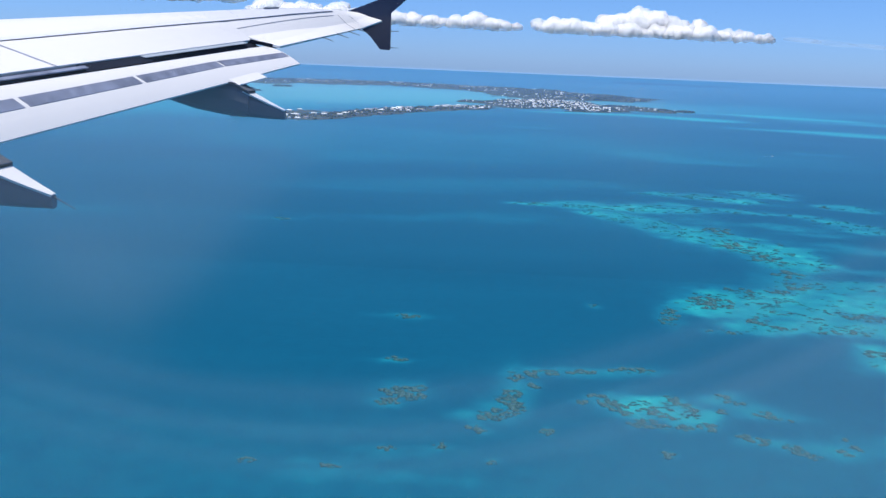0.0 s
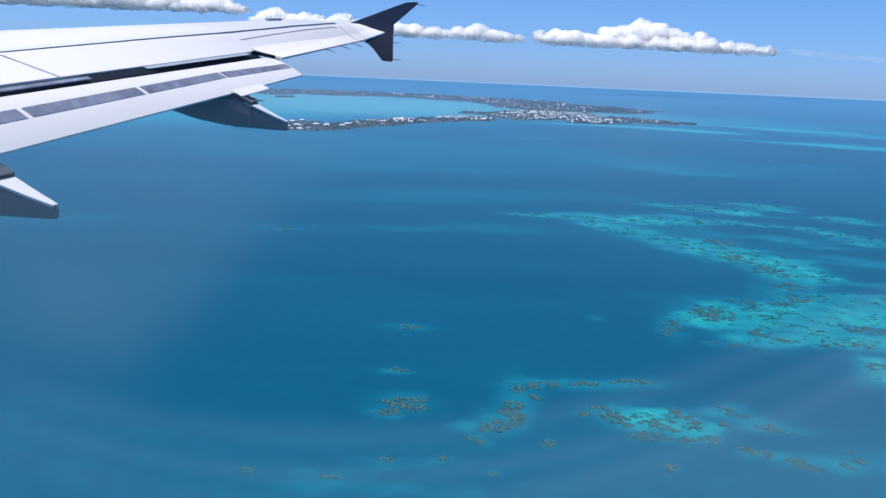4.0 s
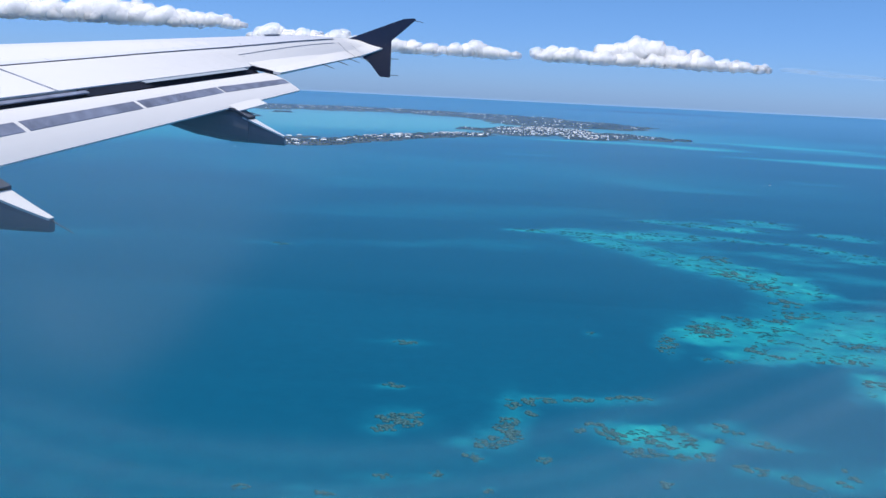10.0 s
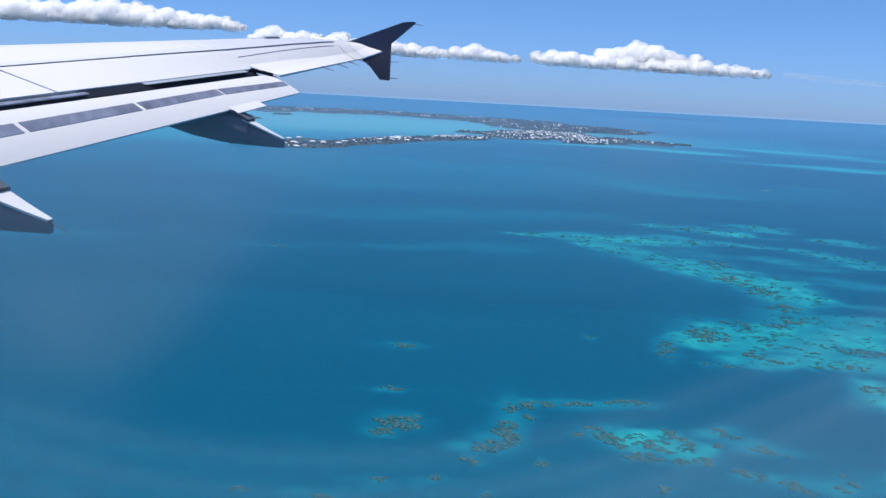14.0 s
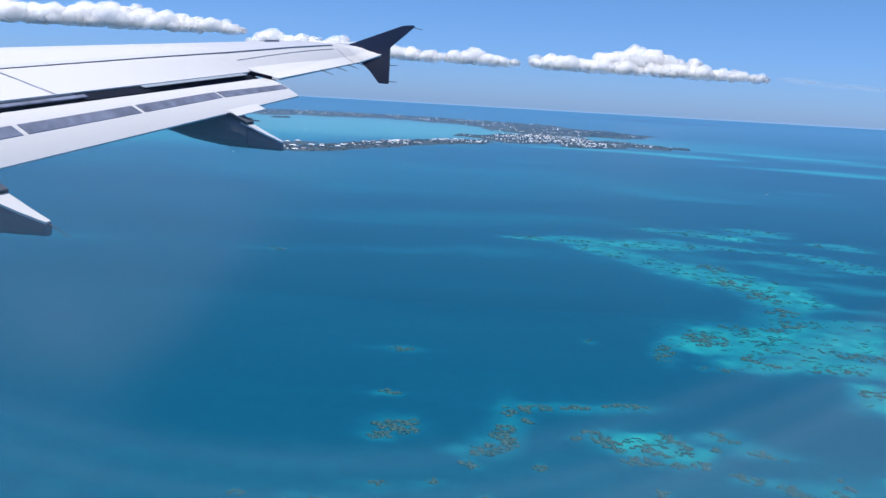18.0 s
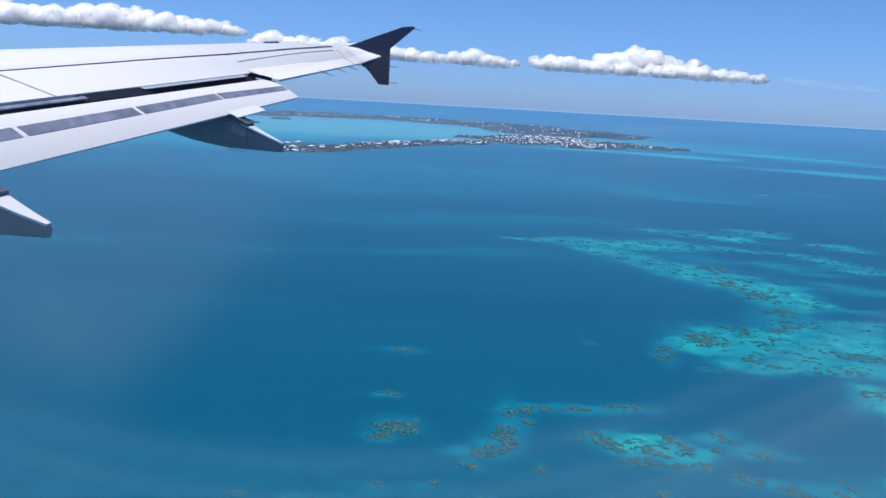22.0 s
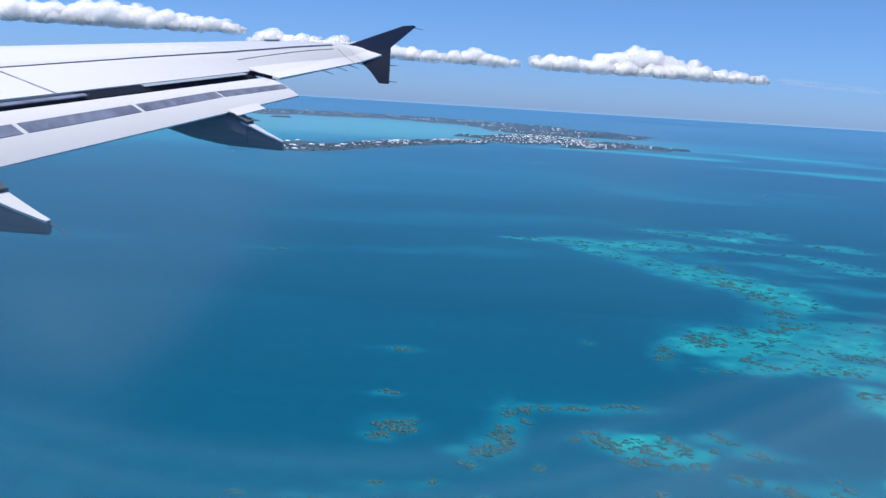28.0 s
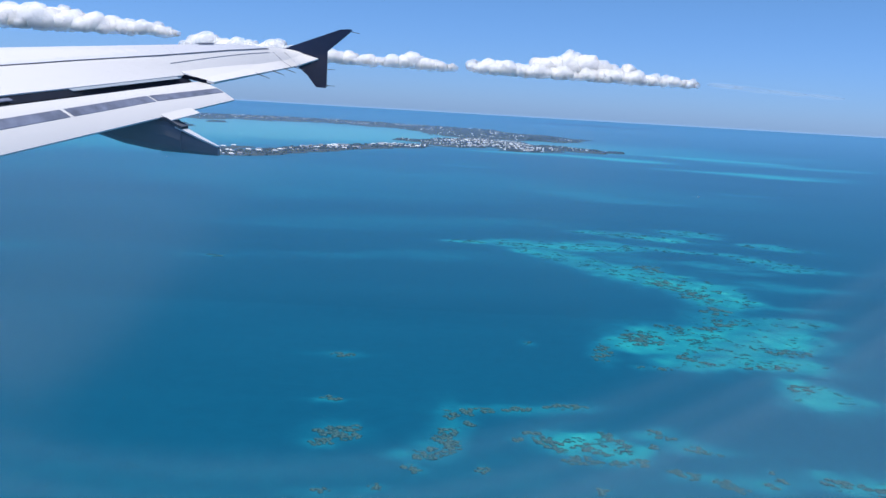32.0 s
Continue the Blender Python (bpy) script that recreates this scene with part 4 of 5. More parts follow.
cloud("heaped white cumulus cloud with flat base", 2900, 0.039,
      [(0.083, 0.043, 0.006), (0.098, 0.040, 0.014), (0.119, 0.040, 0.016), (0.138, 0.039, 0.012), (0.160, 0.039, 0.012), (0.190, 0.039, 0.013), (0.220, 0.039, 0.012), (0.250, 0.039, 0.013), (0.278, 0.038, 0.013), (0.304, 0.038, 0.011),
       (0.328, 0.038, 0.008), (0.350, 0.0385, 0.006)],
      [(0.166, 0.050, 0.010), (0.184, 0.049, 0.017), (0.206, 0.049, 0.022), (0.226, 0.049, 0.021), (0.246, 0.048, 0.014), (0.260, 0.048, 0.008)],
      [(0.280, 0.048, 0.008), (0.287, 0.054, 0.0075), (0.291, 0.058, 0.005)])
for sx, sz, long, high in ((0.392, 0.0408, 0.022, 0.0026), (0.428, 0.0388, 0.026, 0.0032), (0.470, 0.0372, 0.024, 0.0024), (0.515, 0.0355, 0.024, 0.0020)):
    verts = []
    for v in ICO_V:
        k = 1 + 0.35 * noise.noise(v * 2.1 + Vector((sx * 300, 0, 0)))
        verts.append(Vector((sx, 1.0, sz)) * 2850 + Vector((v.x * long * k, v.y * 0.02 * k, v.z * high * k - 0.06 * v.x * long)) * 2850 + Vector((0, 0, EYE)))
    me = data_mesh("cloud_wisp", verts, ICO_F, cloud_veil_material(0.11, 0.006), smooth=True)
    tagged(new("cloud_wisp", me), "faint grey shred of cloud trailing off", "cloud", "cloud shreds")

# ---- sea haze: one thin flat sheet over the far water, the haze painted in its colour ----
me = data_mesh("painted_sea_haze", [(-4700, 58, 35), (4700, 58, 35), (4700, 2160, 35), (-4700, 2160, 35)], [(0, 1, 2, 3)], painted_haze_material())
tagged(new("painted_sea_haze", me), "flat sheet with painted blue haze over the far sea", "haze", kind="structure")


# ---- the cabin wall with its window; the eye sits close behind the pane ----
PANE_Y, LEAN_IN = 0.15, 0.2126


def film_at(u, v):
    """How strong the pale film on the pane is; u to the right and v upwards, as slopes from the eye."""
    def step(x):
        return 1 / (1 + np.exp(-x))
    n = wave_noise(u * 5, v * 5, 7, 3)
    haze = step((-0.272 - u + 0.90 * (np.maximum(v, -0.40) + 0.215) + 0.03 * n) / 0.022) * step((-0.09 - v + 0.02 * n) / 0.03)
    haze = haze * (0.25 + 0.75 * step((v + 0.385) / 0.03)) * (0.85 + 0.4 * n)
    core = np.exp(-(((u + 0.52) / 0.10) ** 2 + ((v + 0.31) / 0.075) ** 2))
    # two broad pale bows that run along the foot of the pane, with clearer gaps between
    s = v + 0.449 - 0.41 * u * u - 0.18 * u - 0.03 * u ** 3 + 0.005 * n
    rings = sum(a * np.exp(-((s - c) / w) ** 2) for a, c, w in ((0.7, -0.014, 0.016), (1.0, -0.072, 0.014), (0.7, -0.120, 0.018)))
    low = step(-s / 0.012)
    corner = step((-0.095 - s) / 0.012) * step((u - 0.12) / 0.08)
    return 0.002 + 0.17 * haze + 0.06 * core + 0.050 * low * (1 - haze) + 0.085 * rings * step((u + 0.62) / 0.2) + 0.12 * corner


def pane_material():
    """Clear acrylic with a thin pale film on it, which catches the daylight."""
    m = bpy.data.materials.new("pale_filmed_acrylic")
    m.use_nodes = True
    t = m.node_tree
    t.nodes.remove(t.nodes["Principled BSDF"])
    d, l, c = t.nodes.new("ShaderNodeBsdfDiffuse"), t.nodes.new("ShaderNodeBsdfTranslucent"), t.nodes.new("ShaderNodeBsdfTransparent")
    both, mix, at = t.nodes.new("ShaderNodeMixShader"), t.nodes.new("ShaderNodeMixShader"), t.nodes.new("ShaderNodeAttribute")
    for n in (d, l):
        n.inputs["Color"].default_value = (0.70, 0.85, 0.86, 1)
    at.attribute_name = "film"
    t.links.new(d.outputs[0], both.inputs[1])
    t.links.new(l.outputs[0], both.inputs[2])
    both.inputs["Fac"].default_value = 0.85
    t.links.new(at.outputs["Fac"], mix.inputs["Fac"])
    t.links.new(c.outputs[0], mix.inputs[1])
    t.links.new(both.outputs[0], mix.inputs[2])
    t.links.new(mix.outputs[0], t.nodes["Material Output"].inputs["Surface"])
    return m


def window_ring(wide, low, high, y, n=48):
    """A rounded upright opening."""
    cz, hz, pts = (low + high) / 2, (high - low) / 2, []
    for k in range(n):
        a = k * math.tau / n
        c, s = math.cos(a), math.sin(a)
        pts.append(Vector((wide * math.copysign(abs(c) ** 0.5, c), y, EYE + cz + hz * math.copysign(abs(s) ** 0.5, s))))
    return pts


def lean(bm):
    for v in bm.verts:
        v.co.y -= LEAN_IN * (v.co.z - EYE)
    bmesh.ops.recalc_face_normals(bm, faces=bm.faces)


def build_window():
    bm = bmesh.new()
    n = 48
    inner, outer = window_ring(0.175, -0.42, 0.16, 0, n), []
    for p in inner:
        d = Vector((p.x, 0, p.z - EYE + 0.13))
        k = min(0.34 / max(abs(d.x), 1e-6), 0.46 / max(abs(d.z), 1e-6))
        outer.append(Vector((d.x * k, 0, EYE - 0.13 + d.z * k)))
    rings = [[bm.verts.new(p + Vector((0, y, 0))) for p in ring] for ring, y in ((inner, 0.06), (outer, 0.06), (outer, 0.147), (inner, 0.147))]
    for a, b in zip(rings, rings[1:] + rings[:1]):
        for i in range(n):
            bm.faces.new((a[i], a[(i + 1) % n], b[(i + 1) % n], b[i]))
    lean(bm)
    lining = material("cabin_lining", (0.62, 0.62, 0.60), 0.6, spread=0.05, scale=6, fine=90, bump=0.1)
    window = tagged(new("window_1"), "rounded aircraft cabin window with pale marks on its pane", "window", kind="structure")
    part("window_panel", bm, lining, window, "off-white panel round the window")
    # the round hull that closes the place behind the eye, open at the window
    bm = bmesh.new()
    axis_y, axis_z, r = -1.787, EYE - 0.41, 1.98
    xs = [-12, -9, -6, -3, -1.2, -0.31, 0.31, 1.2, 2.5, 4.5]
    turns = [-4.8] + [14 * k for k in range(2, 25)]
    turns = sorted(turns + [20.0])
    hull = []
    for rad in (r, r - 0.08):
        hull.append([[bm.verts.new((x, axis_y + rad * math.cos(radians(a)), axis_z + rad * math.sin(radians(a)))) for a in turns] for x in xs])
    n2, window_row = len(turns), (xs.index(-0.31), turns.index(-4.8))
    for rings2 in hull:
        for i in range(len(xs) - 1):
            for j in range(n2):
                if (i, j) != window_row:
                    bm.faces.new((rings2[i][j], rings2[i + 1][j], rings2[i + 1][(j + 1) % n2], rings2[i][(j + 1) % n2]))
    for end in (0, -1):
        bm.faces.new(hull[0][end])
        bm.faces.new(hull[1][end])
    bmesh.ops.recalc_face_normals(bm, faces=bm.faces)
    me = bpy.data.meshes.new("wall_cabin")
    bm.to_mesh(me)
    bm.free()
    me.materials.append(lining)
    tagged(new("wall_cabin", me), "off-white round cabin wall of the airliner", "wall", kind="structure")
    bm = bmesh.new()
    rings = [[bm.verts.new(p) for p in window_ring(w, lo, hi, y, n)] for w, lo, hi, y in
             ((0.174, -0.419, 0.159, 0.07), (0.174, -0.419, 0.159, 0.149), (0.164, -0.409, 0.149, 0.149), (0.164, -0.409, 0.149, 0.07))]
    for a, b in zip(rings, rings[1:] + rings[:1]):
        for i in range(n):
            bm.faces.new((a[i], a[(i + 1) % n], b[(i + 1) % n], b[i]))
    lean(bm)
    part("window_frame", bm, material("seal_rubber", (0.03, 0.03, 0.032), 0.7), window, "dark rubber window seal")
    xs, zs = np.linspace(-0.166, 0.166, 150), np.linspace(-0.411, 0.151, 220)
    gx, gz = np.meshgrid(xs, zs)
    keep = (np.abs(gx) / 0.166) ** 4 + (np.abs(gz + 0.13) / 0.281) ** 4 < 1.02
    gy = PANE_Y - LEAN_IN * gz
    i = (np.arange(149)[None, :] + 150 * np.arange(219)[:, None]).ravel()
    quads = np.stack([i, i + 1, i + 151, i + 150], 1)
    quads = quads[keep.ravel()[quads].all(axis=1)]
    me = bpy.data.meshes.new("pane")
    me.from_pydata(np.stack([gx.ravel(), gy.ravel(), gz.ravel() + EYE], 1).tolist(), [], quads.tolist())
    me.attributes.new("film", "FLOAT", "POINT").data.foreach_set("value", film_at((gx / gy).ravel(), (gz / gy).ravel()).astype(np.float32))
    me.materials.append(pane_material())
    pane = new("pane", me)
    pane.parent, pane.visible_shadow = window, False
    tagged(pane, "clear acrylic pane with a pale patch and pale bows")


build_window()

# ---- the islands ----
ISLANDS = {}


def island(name, height, *nodes):
    chain = []
    for a, b in zip(nodes, nodes[1:]):
        chain += [tuple(p + (q - p) * k / 4 for p, q in zip(a, b)) for k in range(4)]
    chain.append(nodes[-1])

    def ground(x, y):
        wx, wy = wave_noise(x / 22, y / 22, 41, 3), wave_noise(x / 22, y / 22, 53, 3)
        e = np.full_like(x, 9.0)
        for cx, cy, rx, ry in chain:
            rx, ry = max(rx, 2.5), max(ry * 0.8, 2.5)
            e = np.minimum(e, ((x + wx * rx * 0.5 - cx) / rx) ** 2 + ((y + wy * ry * 0.5 - cy) / ry) ** 2)
        bumps = 0.7 + 0.45 * wave_noise(x / 40, y / 40, 61, 3)
        return np.where(e < 1.25, height * bumps * np.clip(1.05 - e, -0.2, 1) ** 1 + 0.25, -1.0)
    x0, x1 = min(c[0] - c[2] * 1.6 for c in chain), max(c[0] + c[2] * 1.6 for c in chain)
    y0, y1 = min(c[1] - c[3] * 1.6 for c in chain), max(c[1] + c[3] * 1.6 for c in chain)
    step = max(1.2, min(6.0, math.sqrt((x1 - x0) * (y1 - y0) / 9000)))
    xs, ys = np.arange(x0, x1 + step, step), np.arange(y0, y1 + step, step)
    gx, gy = np.meshgrid(xs, ys)
    gz = ground(gx, gy)
    n = len(xs)
    keep = (gz[:-1, :-1] > -0.5) | (gz[1:, 1:] > -0.5) | (gz[1:, :-1] > -0.5) | (gz[:-1, 1:] > -0.5)
    jj, ii = np.nonzero(keep)
    faces = [(j * n + i, j * n + i + 1, (j + 1) * n + i + 1, (j + 1) * n + i) for j, i in zip(jj.tolist(), ii.tolist())]
    used = sorted({v for f in faces for v in f})
    index = {v: k for k, v in enumerate(used)}
    fx, fy, fz = gx.ravel(), gy.ravel(), gz.ravel()
    me = data_mesh("island", [(fx[v], fy[v], fz[v]) for v in used], [[index[v] for v in f] for f in faces], LAND, smooth=True)
    tagged(new("island", me), "low green island with wooded ground and pale houses", "island", kind="structure")
    ISLANDS[name] = (chain, ground)


def spots(name, count, low=0.3, seed=1, clump=False):
    """Places on an island's dry ground; clump: in hamlets with woods between."""
    chain, ground = ISLANDS[name]
    r, out = random.Random(seed), []
    while len(out) < count:
        weights = [max(c[2], 2.5) * max(c[3], 2.5) for c in chain]
        c = r.choices(chain, weights)[0]
        x, y = c[0] + r.uniform(-1, 1) * c[2], c[1] + r.uniform(-1, 1) * c[3]
        z = float(ground(np.array([x]), np.array([y]))[0])
        if z > low and not (clump and noise.noise(Vector((x / 42, y / 95, 8.3))) < 0.06):
            out.append((x, y, z))
    return out


island("dockyard", 1.8, (-157.0, 663.8, 6.6, 15.3), (-134.2, 680.1, 23.0, 29.0), (-103.8, 744.3, 19.9, 26.9), (-66.5, 831.3, 23.7, 24.9), (-16.5, 911.5, 33.3, 23.0), (14.2, 948.5, 19.9, 24.9))
island("dock_arm", 1.2, (-180.1, 666.2, 4.3, 18.5), (-168.7, 709.3, 8.3, 14.0), (-145.2, 758.6, 10.6, 11.2))
island("town", 3.2, (60.4, 1061.0, 43.0, 110.1), (115.4, 1111.9, 57.7, 156.7), (139.6, 1056.8, 49.3, 125.2), (160.6, 1028.1, 35.9, 88.3))
island("tail", 2.5, (193.2, 1090.7, 34.3, 57.7), (223.0, 1045.4, 45.4, 36.3), (241.6, 1017.3, 17.1, 22.9))
island("headland", 4.5, (132.5, 1360.9, 89.5, 128.9), (215.0, 1432.0, 99.7, 113.8), (233.2, 1335.6, 39.6, 74.1))
island("knoll", 8.0, (196.0, 1298.0, 13.0, 14.0), (218.0, 1306.0, 20.0, 18.0), (238.0, 1316.0, 14.0, 12.0))
island("bar", 2.5, (-0.6, 1069.9, 11.7, 19.0), (24.7, 1067.2, 23.7, 25.2))
island("ridge", 3.6, (-656.2, 1174.5, 128.5, 96.1), (-559.1, 1298.0, 105.4, 93.6), (-466.0, 1526.0, 108.9, 162.5), (-355.3, 1638.0, 105.9, 168.3), (-224.8, 1725.6, 144.2, 144.7), (-105.9, 1734.0, 124.5, 104.0), (-15.5, 1661.1, 118.3, 134.0), (72.0, 1629.9, 117.4, 185.5), (130.9, 1515.6, 106.1, 160.1))
island("north", 2.5, (-503.2, 887.0, 27.3, 43.8), (-462.9, 894.2, 35.3, 55.7), (-422.0, 901.5, 29.2, 50.9), (-385.1, 902.9, 13.4, 22.6))
island("islet_a", 1.5, (-331.6, 1195.8, 20.7, 35.6))
island("islet_b", 1.2, (-303.2, 1354.1, 13.7, 30.4))
island("islet_c", 1, (-300.0, 1149.5, 11.5, 14.6))
island("rock", 1.5, (274.4, 1042.5, 11.6, 18.0))
island("spit", 1.4, (-489.9, 1135.7, 52.6, 28.6), (-411.3, 1167.5, 45.5, 28.3))


def house_model(name, wide, deep, high, roof_mat, label, category):
    h = part(name, box((-wide / 2, -deep / 2, -0.6), (wide / 2, deep / 2, high)), PASTEL)
    w, d = wide / 2 + 0.12, deep / 2 + 0.12
    rise, ridge = deep * 0.28, max(0.1, wide / 2 - deep / 2)
    bm = bmesh.new()
    eave = [bm.verts.new((sx * w, sy * d, high)) for sx, sy in ((-1, -1), (1, -1), (1, 1), (-1, 1))]
    top = [bm.verts.new((-ridge, 0, high + rise)), bm.verts.new((ridge, 0, high + rise))]
    for f in ((eave[0], eave[1], top[1], top[0]), (eave[1], eave[2], top[1]), (eave[2], eave[3], top[0], top[1]), (eave[3], eave[0], top[0]), eave[::-1]):
        bm.faces.new(f)
    bmesh.ops.recalc_face_normals(bm, faces=bm.faces)
    part("roof", bm, roof_mat, h)
    for k in range(2):
        part("window", box((-wide * 0.3 + k * wide * 0.4, -deep / 2 - 0.03, high * 0.35), (-wide * 0.1 + k * wide * 0.4, -deep / 2 + 0.02, high * 0.75)), SEAM, h)
    return tagged(h, label, category, "houses on the islands")


HOUSES = [house_model("house", 1.7, 1.15, 0.6, LIME, "pastel house with white limewashed roof on the island", "house"),
          house_model("house", 2.4, 1.2, 0.7, LIME, "long pale house with white roof among trees", "house"),
          house_model("house", 1.4, 1.2, 0.95, LIME, "two-storey pale house with white hipped roof", "house"),
          house_model("warehouse", 5.0, 2.2, 1.0, LIME, "long dockside warehouse with bright white roof", "warehouse"),
          house_model("warehouse", 4.2, 2.0, 1.2, DARKROOF, "stone dockyard store with weathered dark roof", "warehouse")]
free = [True] * len(HOUSES)


def put(kind, p, turn, s=1.0):
    m = pose(p[0], p[1], p[2], 0, 0, turn)
    if free[kind]:
        free[kind] = False
        HOUSES[kind].matrix_basis = m
        return HOUSES[kind]
    return copy_thing(HOUSES[kind], m)


rh = random.Random(12)
for name, count in (("town", 130), ("headland", 24), ("ridge", 46), ("north", 38), ("dockyard", 30), ("tail", 9), ("bar", 4)):
    for p in spots(name, count, 0.5, 7, name in ("ridge", "north", "headland", "dockyard")):
        put(rh.choices((0, 1, 2), (5, 3, 2))[0], p, rh.uniform(-40, 40))
for p in spots("dockyard", 44, 0.4, 9):
    put(rh.choice((3, 3, 4)), p, rh.uniform(-25, 25))
for p in spots("dock_arm", 4, 0.3, 9):
    put(3, p, rh.uniform(-20, 20))


def far_houses(name, count, seed, mat, label):
    """The roofs of a crowded shore, too many and too small to count."""
    r, verts, faces = random.Random(seed), [], []
    for x, y, z in spots(name, count, 0.5, seed, name in ("ridge", "north", "headland", "dockyard")):
        w, d, h, b = r.uniform(0.5, 1.25), r.uniform(0.4, 0.75), r.uniform(0.5, 0.9), len(verts)
        a = r.uniform(-0.6, 0.6)
        c, q = math.cos(a), math.sin(a)
        for px, py, pz in ((-w, -d, -0.5), (w, -d, -0.5), (w, d, -0.5), (-w, d, -0.5), (-w, -d, h), (w, -d, h), (w, d, h), (-w, d, h), (-w * 0.5, 0, h + 0.4), (w * 0.5, 0, h + 0.4)):
            verts.append((x + px * c - py * q, y + px * q + py * c, z + pz))
        faces.extend([[b + i for i in f] for f in ((0, 1, 5, 4), (1, 2, 6, 5), (2, 3, 7, 6), (3, 0, 4, 7), (4, 5, 9, 8), (5, 6, 9), (6, 7, 8, 9), (7, 4, 8))])
    tagged(new("houses", data_mesh("houses", verts, faces, mat)), label, "houses", kind="stuff")


for name, count in (("ridge", 260), ("north", 90), ("town", 300), ("headland", 70), ("dockyard", 40), ("tail", 16)):
    far_houses(name, count, 77, LIME, "far white-roofed houses crowding the shore")
for name, count in (("ridge", 120), ("town", 240), ("dockyard", 60), ("headland", 40)):
    far_houses(name, count, 78, PASTEL, "far pastel and stone houses on the shore")


def woods(name, count, size, seed):
    """Rounded evergreen crowns over an island, too many to count."""
    t = (1 + 5 ** 0.5) / 2
    base = [Vector(v).normalized() for v in ((-1, t, 0), (1, t, 0), (-1, -t, 0), (1, -t, 0), (0, -1, t), (0, 1, t), (0, -1, -t), (0, 1, -t), (t, 0, -1), (t, 0, 1), (-t, 0, -1), (-t, 0, 1))]
    tri = ((0, 11, 5), (0, 5, 1), (0, 1, 7), (0, 7, 10), (0, 10, 11), (1, 5, 9), (5, 11, 4), (11, 10, 2), (10, 7, 6), (7, 1, 8), (3, 9, 4), (3, 4, 2), (3, 2, 6), (3, 6, 8), (3, 8, 9), (4, 9, 5), (2, 4, 11), (6, 2, 10), (8, 6, 7), (9, 8, 1))
    r, verts, faces = random.Random(seed), [], []
    for x, y, z in spots(name, count, 0.2, seed):
        s, b = size * r.uniform(0.5, 1.3), len(verts)
        for v in base:
            k = s * r.uniform(0.75, 1.2)
            verts.append((x + v.x * k * 1.3, y + v.y * k * 1.3, z + v.z * k * 0.7 + 0.2 * s))
        faces.extend([[b + i for i in f] for f in tri])
    tagged(new("woods", data_mesh("woods", verts, faces, TREES, smooth=True)), "dark evergreen scrub covering the island", "trees", kind="stuff")


for name, count, size in (("town", 1100, 1.3), ("headland", 1300, 1.4), ("ridge", 3200, 1.35), ("north", 420, 1.5), ("dockyard", 640, 1.25), ("tail", 260, 1.2), ("bar", 60, 1.2),
                          ("islet_a", 90, 1.5), ("islet_b", 50, 1.4), ("islet_c", 40, 1.1), ("rock", 60, 1.2), ("knoll", 260, 1.3), ("spit", 160, 1.2)):
    woods(name, count, size, 31)


# ---- ships and boats ----
def ship(x, y, turn=12.0, size=0.75):
    s = new("cruise_ship")
    tagged(s, "white cruise ship with dark hull moored at the dock", "cruise ship", "ships at the dock")
    outline = [(-17, 0), (-16, 2.0), (12, 2.2), (16, 1.2), (18.5, 0), (16, -1.2), (12, -2.2), (-16, -2.0)]
    part("hull", loft([[Vector((px * k, py * k2, z)) for px, py in outline] for k, k2, z in ((0.94, 0.8, -0.3), (0.97, 0.95, 0.8), (1.0, 1.0, 2.0))]), HULLDARK, s, "dark navy hull")
    for k in range(4):
        part("deck", box((-15 + k * 0.9, -2.0 + k * 0.12, 2.0 + k * 0.85), (13 - k * 1.6, 2.0 - k * 0.12, 2.75 + k * 0.85), 0.08), HULL, s)
        part("window_band", box((-14.5 + k * 0.9, -2.05 + k * 0.12, 2.25 + k * 0.85), (12.5 - k * 1.6, -1.98 + k * 0.12, 2.5 + k * 0.85)), SEAM, s)
    part("funnel", loft([[Vector((cx + a * r, b * r * 0.7, z)) for a, b in ((-1, -1), (1, -1), (1, 1), (-1, 1))] for cx, r, z in ((-8, 1.3, 5.3), (-8.6, 0.9, 8.2))]), HULLDARK, s)
    part("bridge", box((7.0, -2.2, 5.2), (8.6, 2.2, 6.0), 0.08), HULL, s)
    part("mast", rod((7.5, 0, 6.0), (7.3, 0, 8.4), 0.15, 0.06), HULL, s)
    s.matrix_basis = pose(x, y, 0, 0, 0, turn) @ Matrix.Scale(size, 4)


boat_count = 0


def boat(x, y, turn=-20.0):
    """A small motor boat with the white wake behind it."""
    global boat_count
    boat_count += 1
    b = new("motor_boat")
    tagged(b, "small white motor boat trailing a foam wake", "boat", "boats on the sea")
    part("hull", loft([[Vector((px, py * k, z)) for px, py in ((-1.2, -0.4), (0.6, -0.42), (1.5, 0), (0.6, 0.42), (-1.2, 0.4))] for k, z in ((0.7, -0.05), (1.0, 0.45))]), HULL, b)
    part("cabin", box((-0.5, -0.28, 0.45), (0.4, 0.28, 0.85), 0.05), HULL, b)
    part("wake", slab([(-1.1, 0.10, 0.03), (-1.1, -0.10, 0.03), (-7 - boat_count % 3 * 2, -0.35, 0.03), (-8 - boat_count % 3 * 2, 0.25, 0.03)], 0.05), FOAM, b, "white foam wake")
    b.matrix_basis = pose(x, y, 0.0, 0, 0, turn + 13 * (boat_count % 4)) @ Matrix.Scale(0.7, 4)


ship(-178.4, 661.0)
ship(-167.8, 710.0)
boat(-255.0, 927.9)
boat(-230.2, 843.3)
boat(-192.9, 997.4)
boat(-245.8, 952.2)
boat(-171.9, 608.8)
boat(193.2, 517.1)
boat(-171.1, 1350.1)
boat(-158.8, 1410.1)


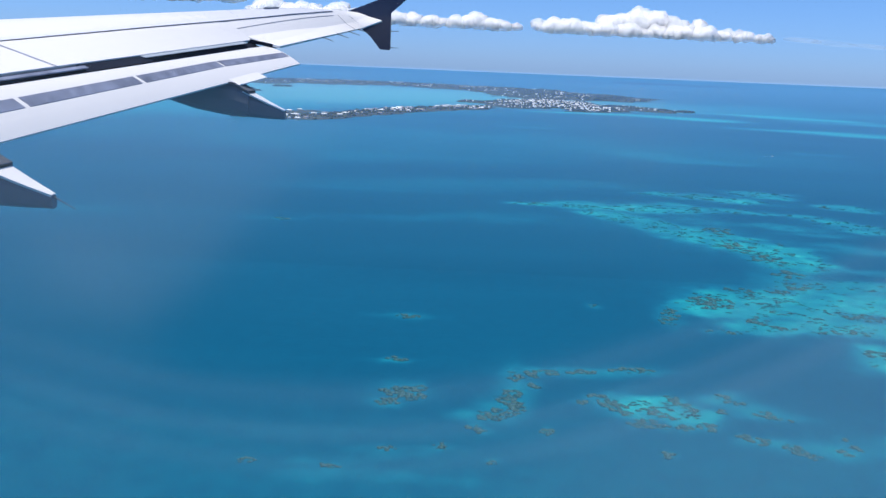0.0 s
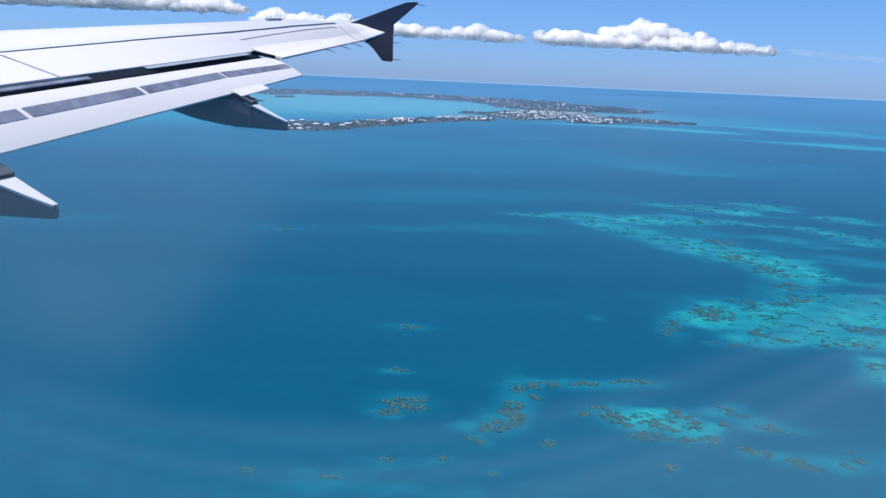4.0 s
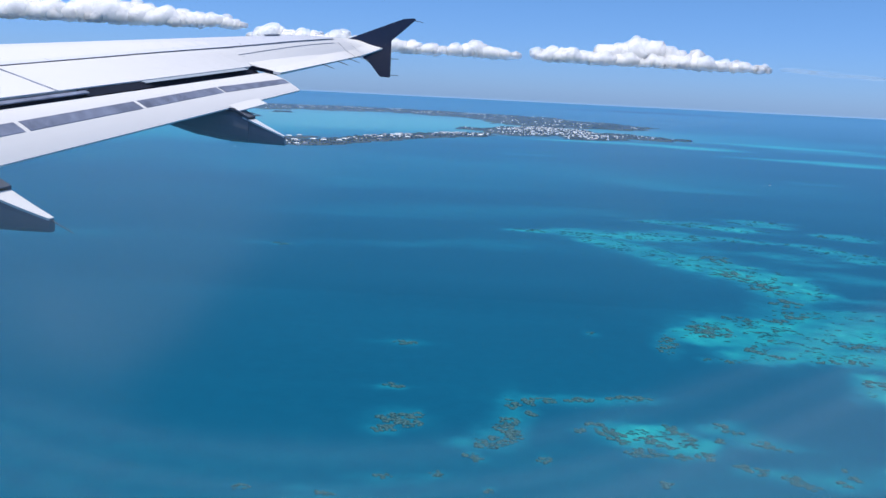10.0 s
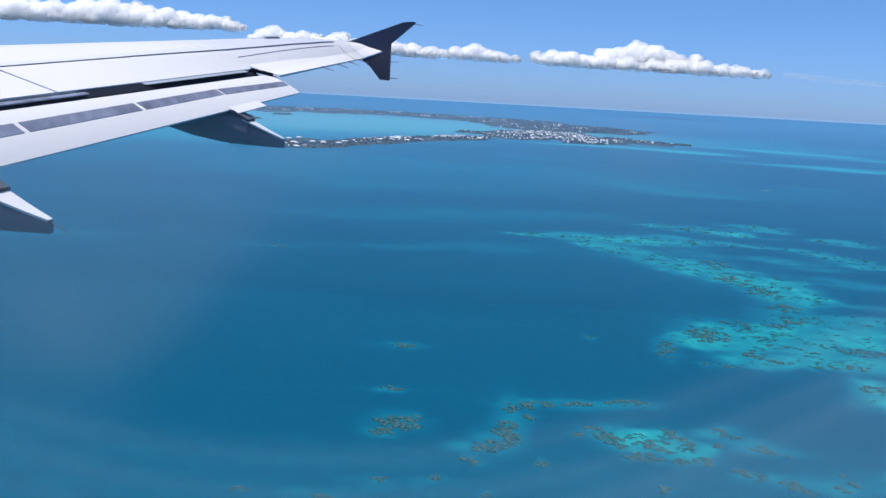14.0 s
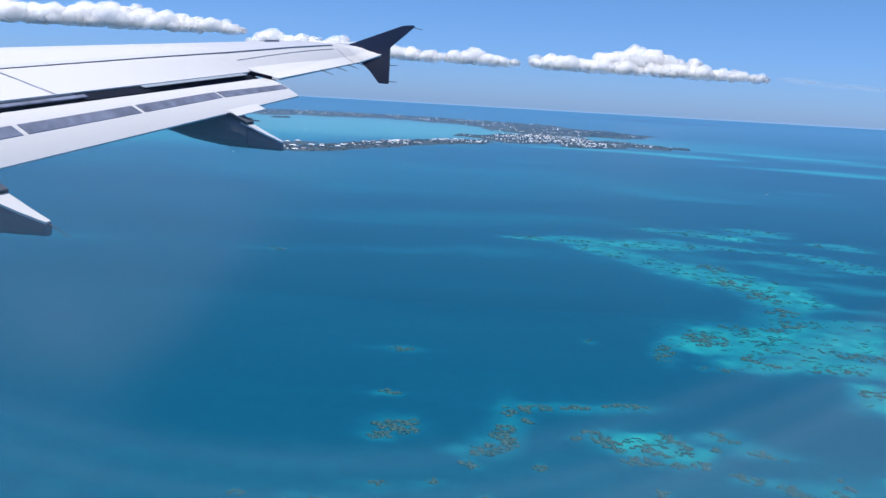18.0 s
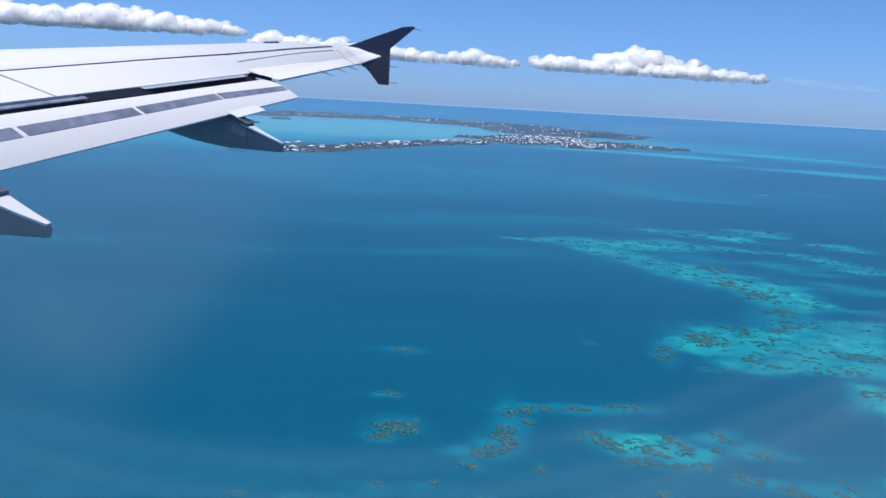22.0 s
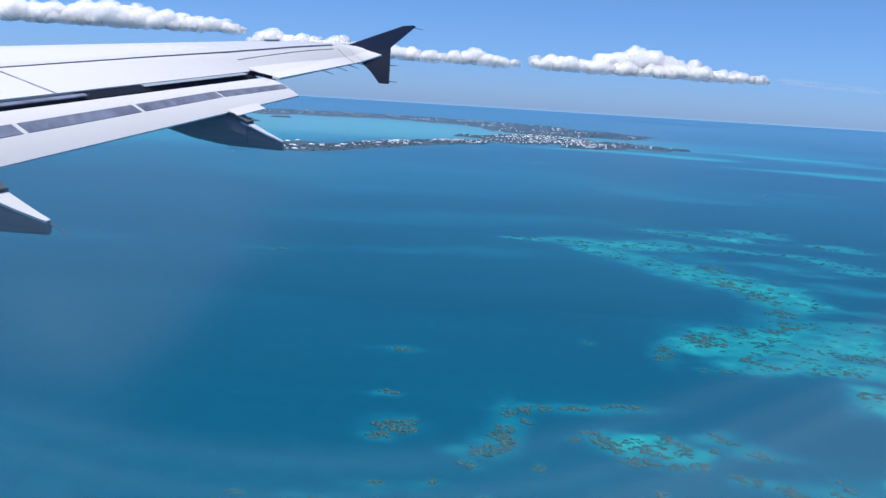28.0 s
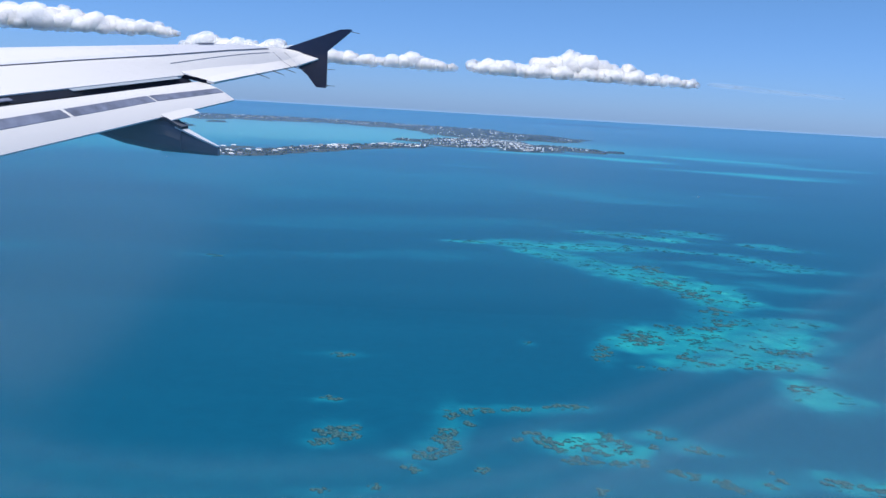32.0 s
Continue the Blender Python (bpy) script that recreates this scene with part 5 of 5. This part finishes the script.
# ---- coral heads: those of the near reefs one by one, then the scattered ones of the banks ----
def head_shape(seed, n=18):
    """A low lumpy coral head, 1 across, 0.2 high: a rim, a shoulder and a rough crown."""
    r = random.Random(seed)
    rim = [r.uniform(0.45, 1.2) for _ in range(n)]
    verts, faces = [], []
    for ring, (k, z) in enumerate(((1.0, -0.04), (0.90, 0.04), (0.5, 0.10))):
        for i in range(n):
            a = i * math.tau / n + r.uniform(-0.12, 0.12)
            verts.append((0.5 * k * rim[i] * math.cos(a), 0.5 * k * rim[i] * math.sin(a), z + r.uniform(-0.03, 0.03) * (ring > 0)))
    verts.append((0, 0, 0.115))
    for ring in range(2):
        for i in range(n):
            j = (i + 1) % n
            faces.append((ring * n + i, ring * n + j, ring * n + n + j, ring * n + n + i))
    for i in range(n):
        faces.append((2 * n + i, 2 * n + (i + 1) % n, 3 * n))
    return verts, faces


SHAPES = [head_shape(s) for s in range(10)]
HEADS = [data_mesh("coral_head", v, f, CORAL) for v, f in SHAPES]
rc = random.Random(23)
for x, y, rx, ry, heads in REEFS:
    reef = new("patch_reef")
    reef.location = (x, y, 0)
    tagged(reef, "grey-green coral patch reef in shallow turquoise water", "reef", "patch reefs")
    for k in range(int(heads * 2.2)):
        a, d = rc.random() * math.tau, math.sqrt(rc.random())
        h = new("coral_head", HEADS[rc.randrange(10)])
        h.parent = reef
        h.location = (rx * d * math.cos(a), ry * d * math.sin(a), 0)
        s = rc.uniform(0.4, 1.15) * math.sqrt(rx * ry * 3.0 / heads) * (1.12 if y < 140 else 0.80)
        h.scale = (s * rc.uniform(0.9, 1.4), s * rc.uniform(0.9, 1.4), min(1.2, s))
        h.rotation_euler = (0, 0, rc.uniform(-0.5, 0.5))

for k, (shallow, chain) in enumerate(BANKS):
    if shallow < 0.5 or chain[0][1] > 420:
        continue
    verts, faces = [], []
    for cx, cy, rx, ry in chain:
        for _ in range(int(min(120, 0.55 * rx * ry + 5))):
            a, d = rc.random() * math.tau, rc.random() ** 0.42 * 1.12
            x, y = cx + rx * d * math.cos(a), cy + ry * d * math.sin(a)
            if noise.noise(Vector((x / 6, y / 4, 3.0))) < 0.02:
                continue
            s = rc.uniform(0.35, 1.0) ** 1.7 * (0.60 + cy / 520)
            sx, sy, turn = s * rc.uniform(1.0, 2.4), s * rc.uniform(0.6, 1.1), rc.uniform(-0.5, 0.3)
            v, f = SHAPES[rc.randrange(10)]
            b, c, q = len(verts), math.cos(turn), math.sin(turn)
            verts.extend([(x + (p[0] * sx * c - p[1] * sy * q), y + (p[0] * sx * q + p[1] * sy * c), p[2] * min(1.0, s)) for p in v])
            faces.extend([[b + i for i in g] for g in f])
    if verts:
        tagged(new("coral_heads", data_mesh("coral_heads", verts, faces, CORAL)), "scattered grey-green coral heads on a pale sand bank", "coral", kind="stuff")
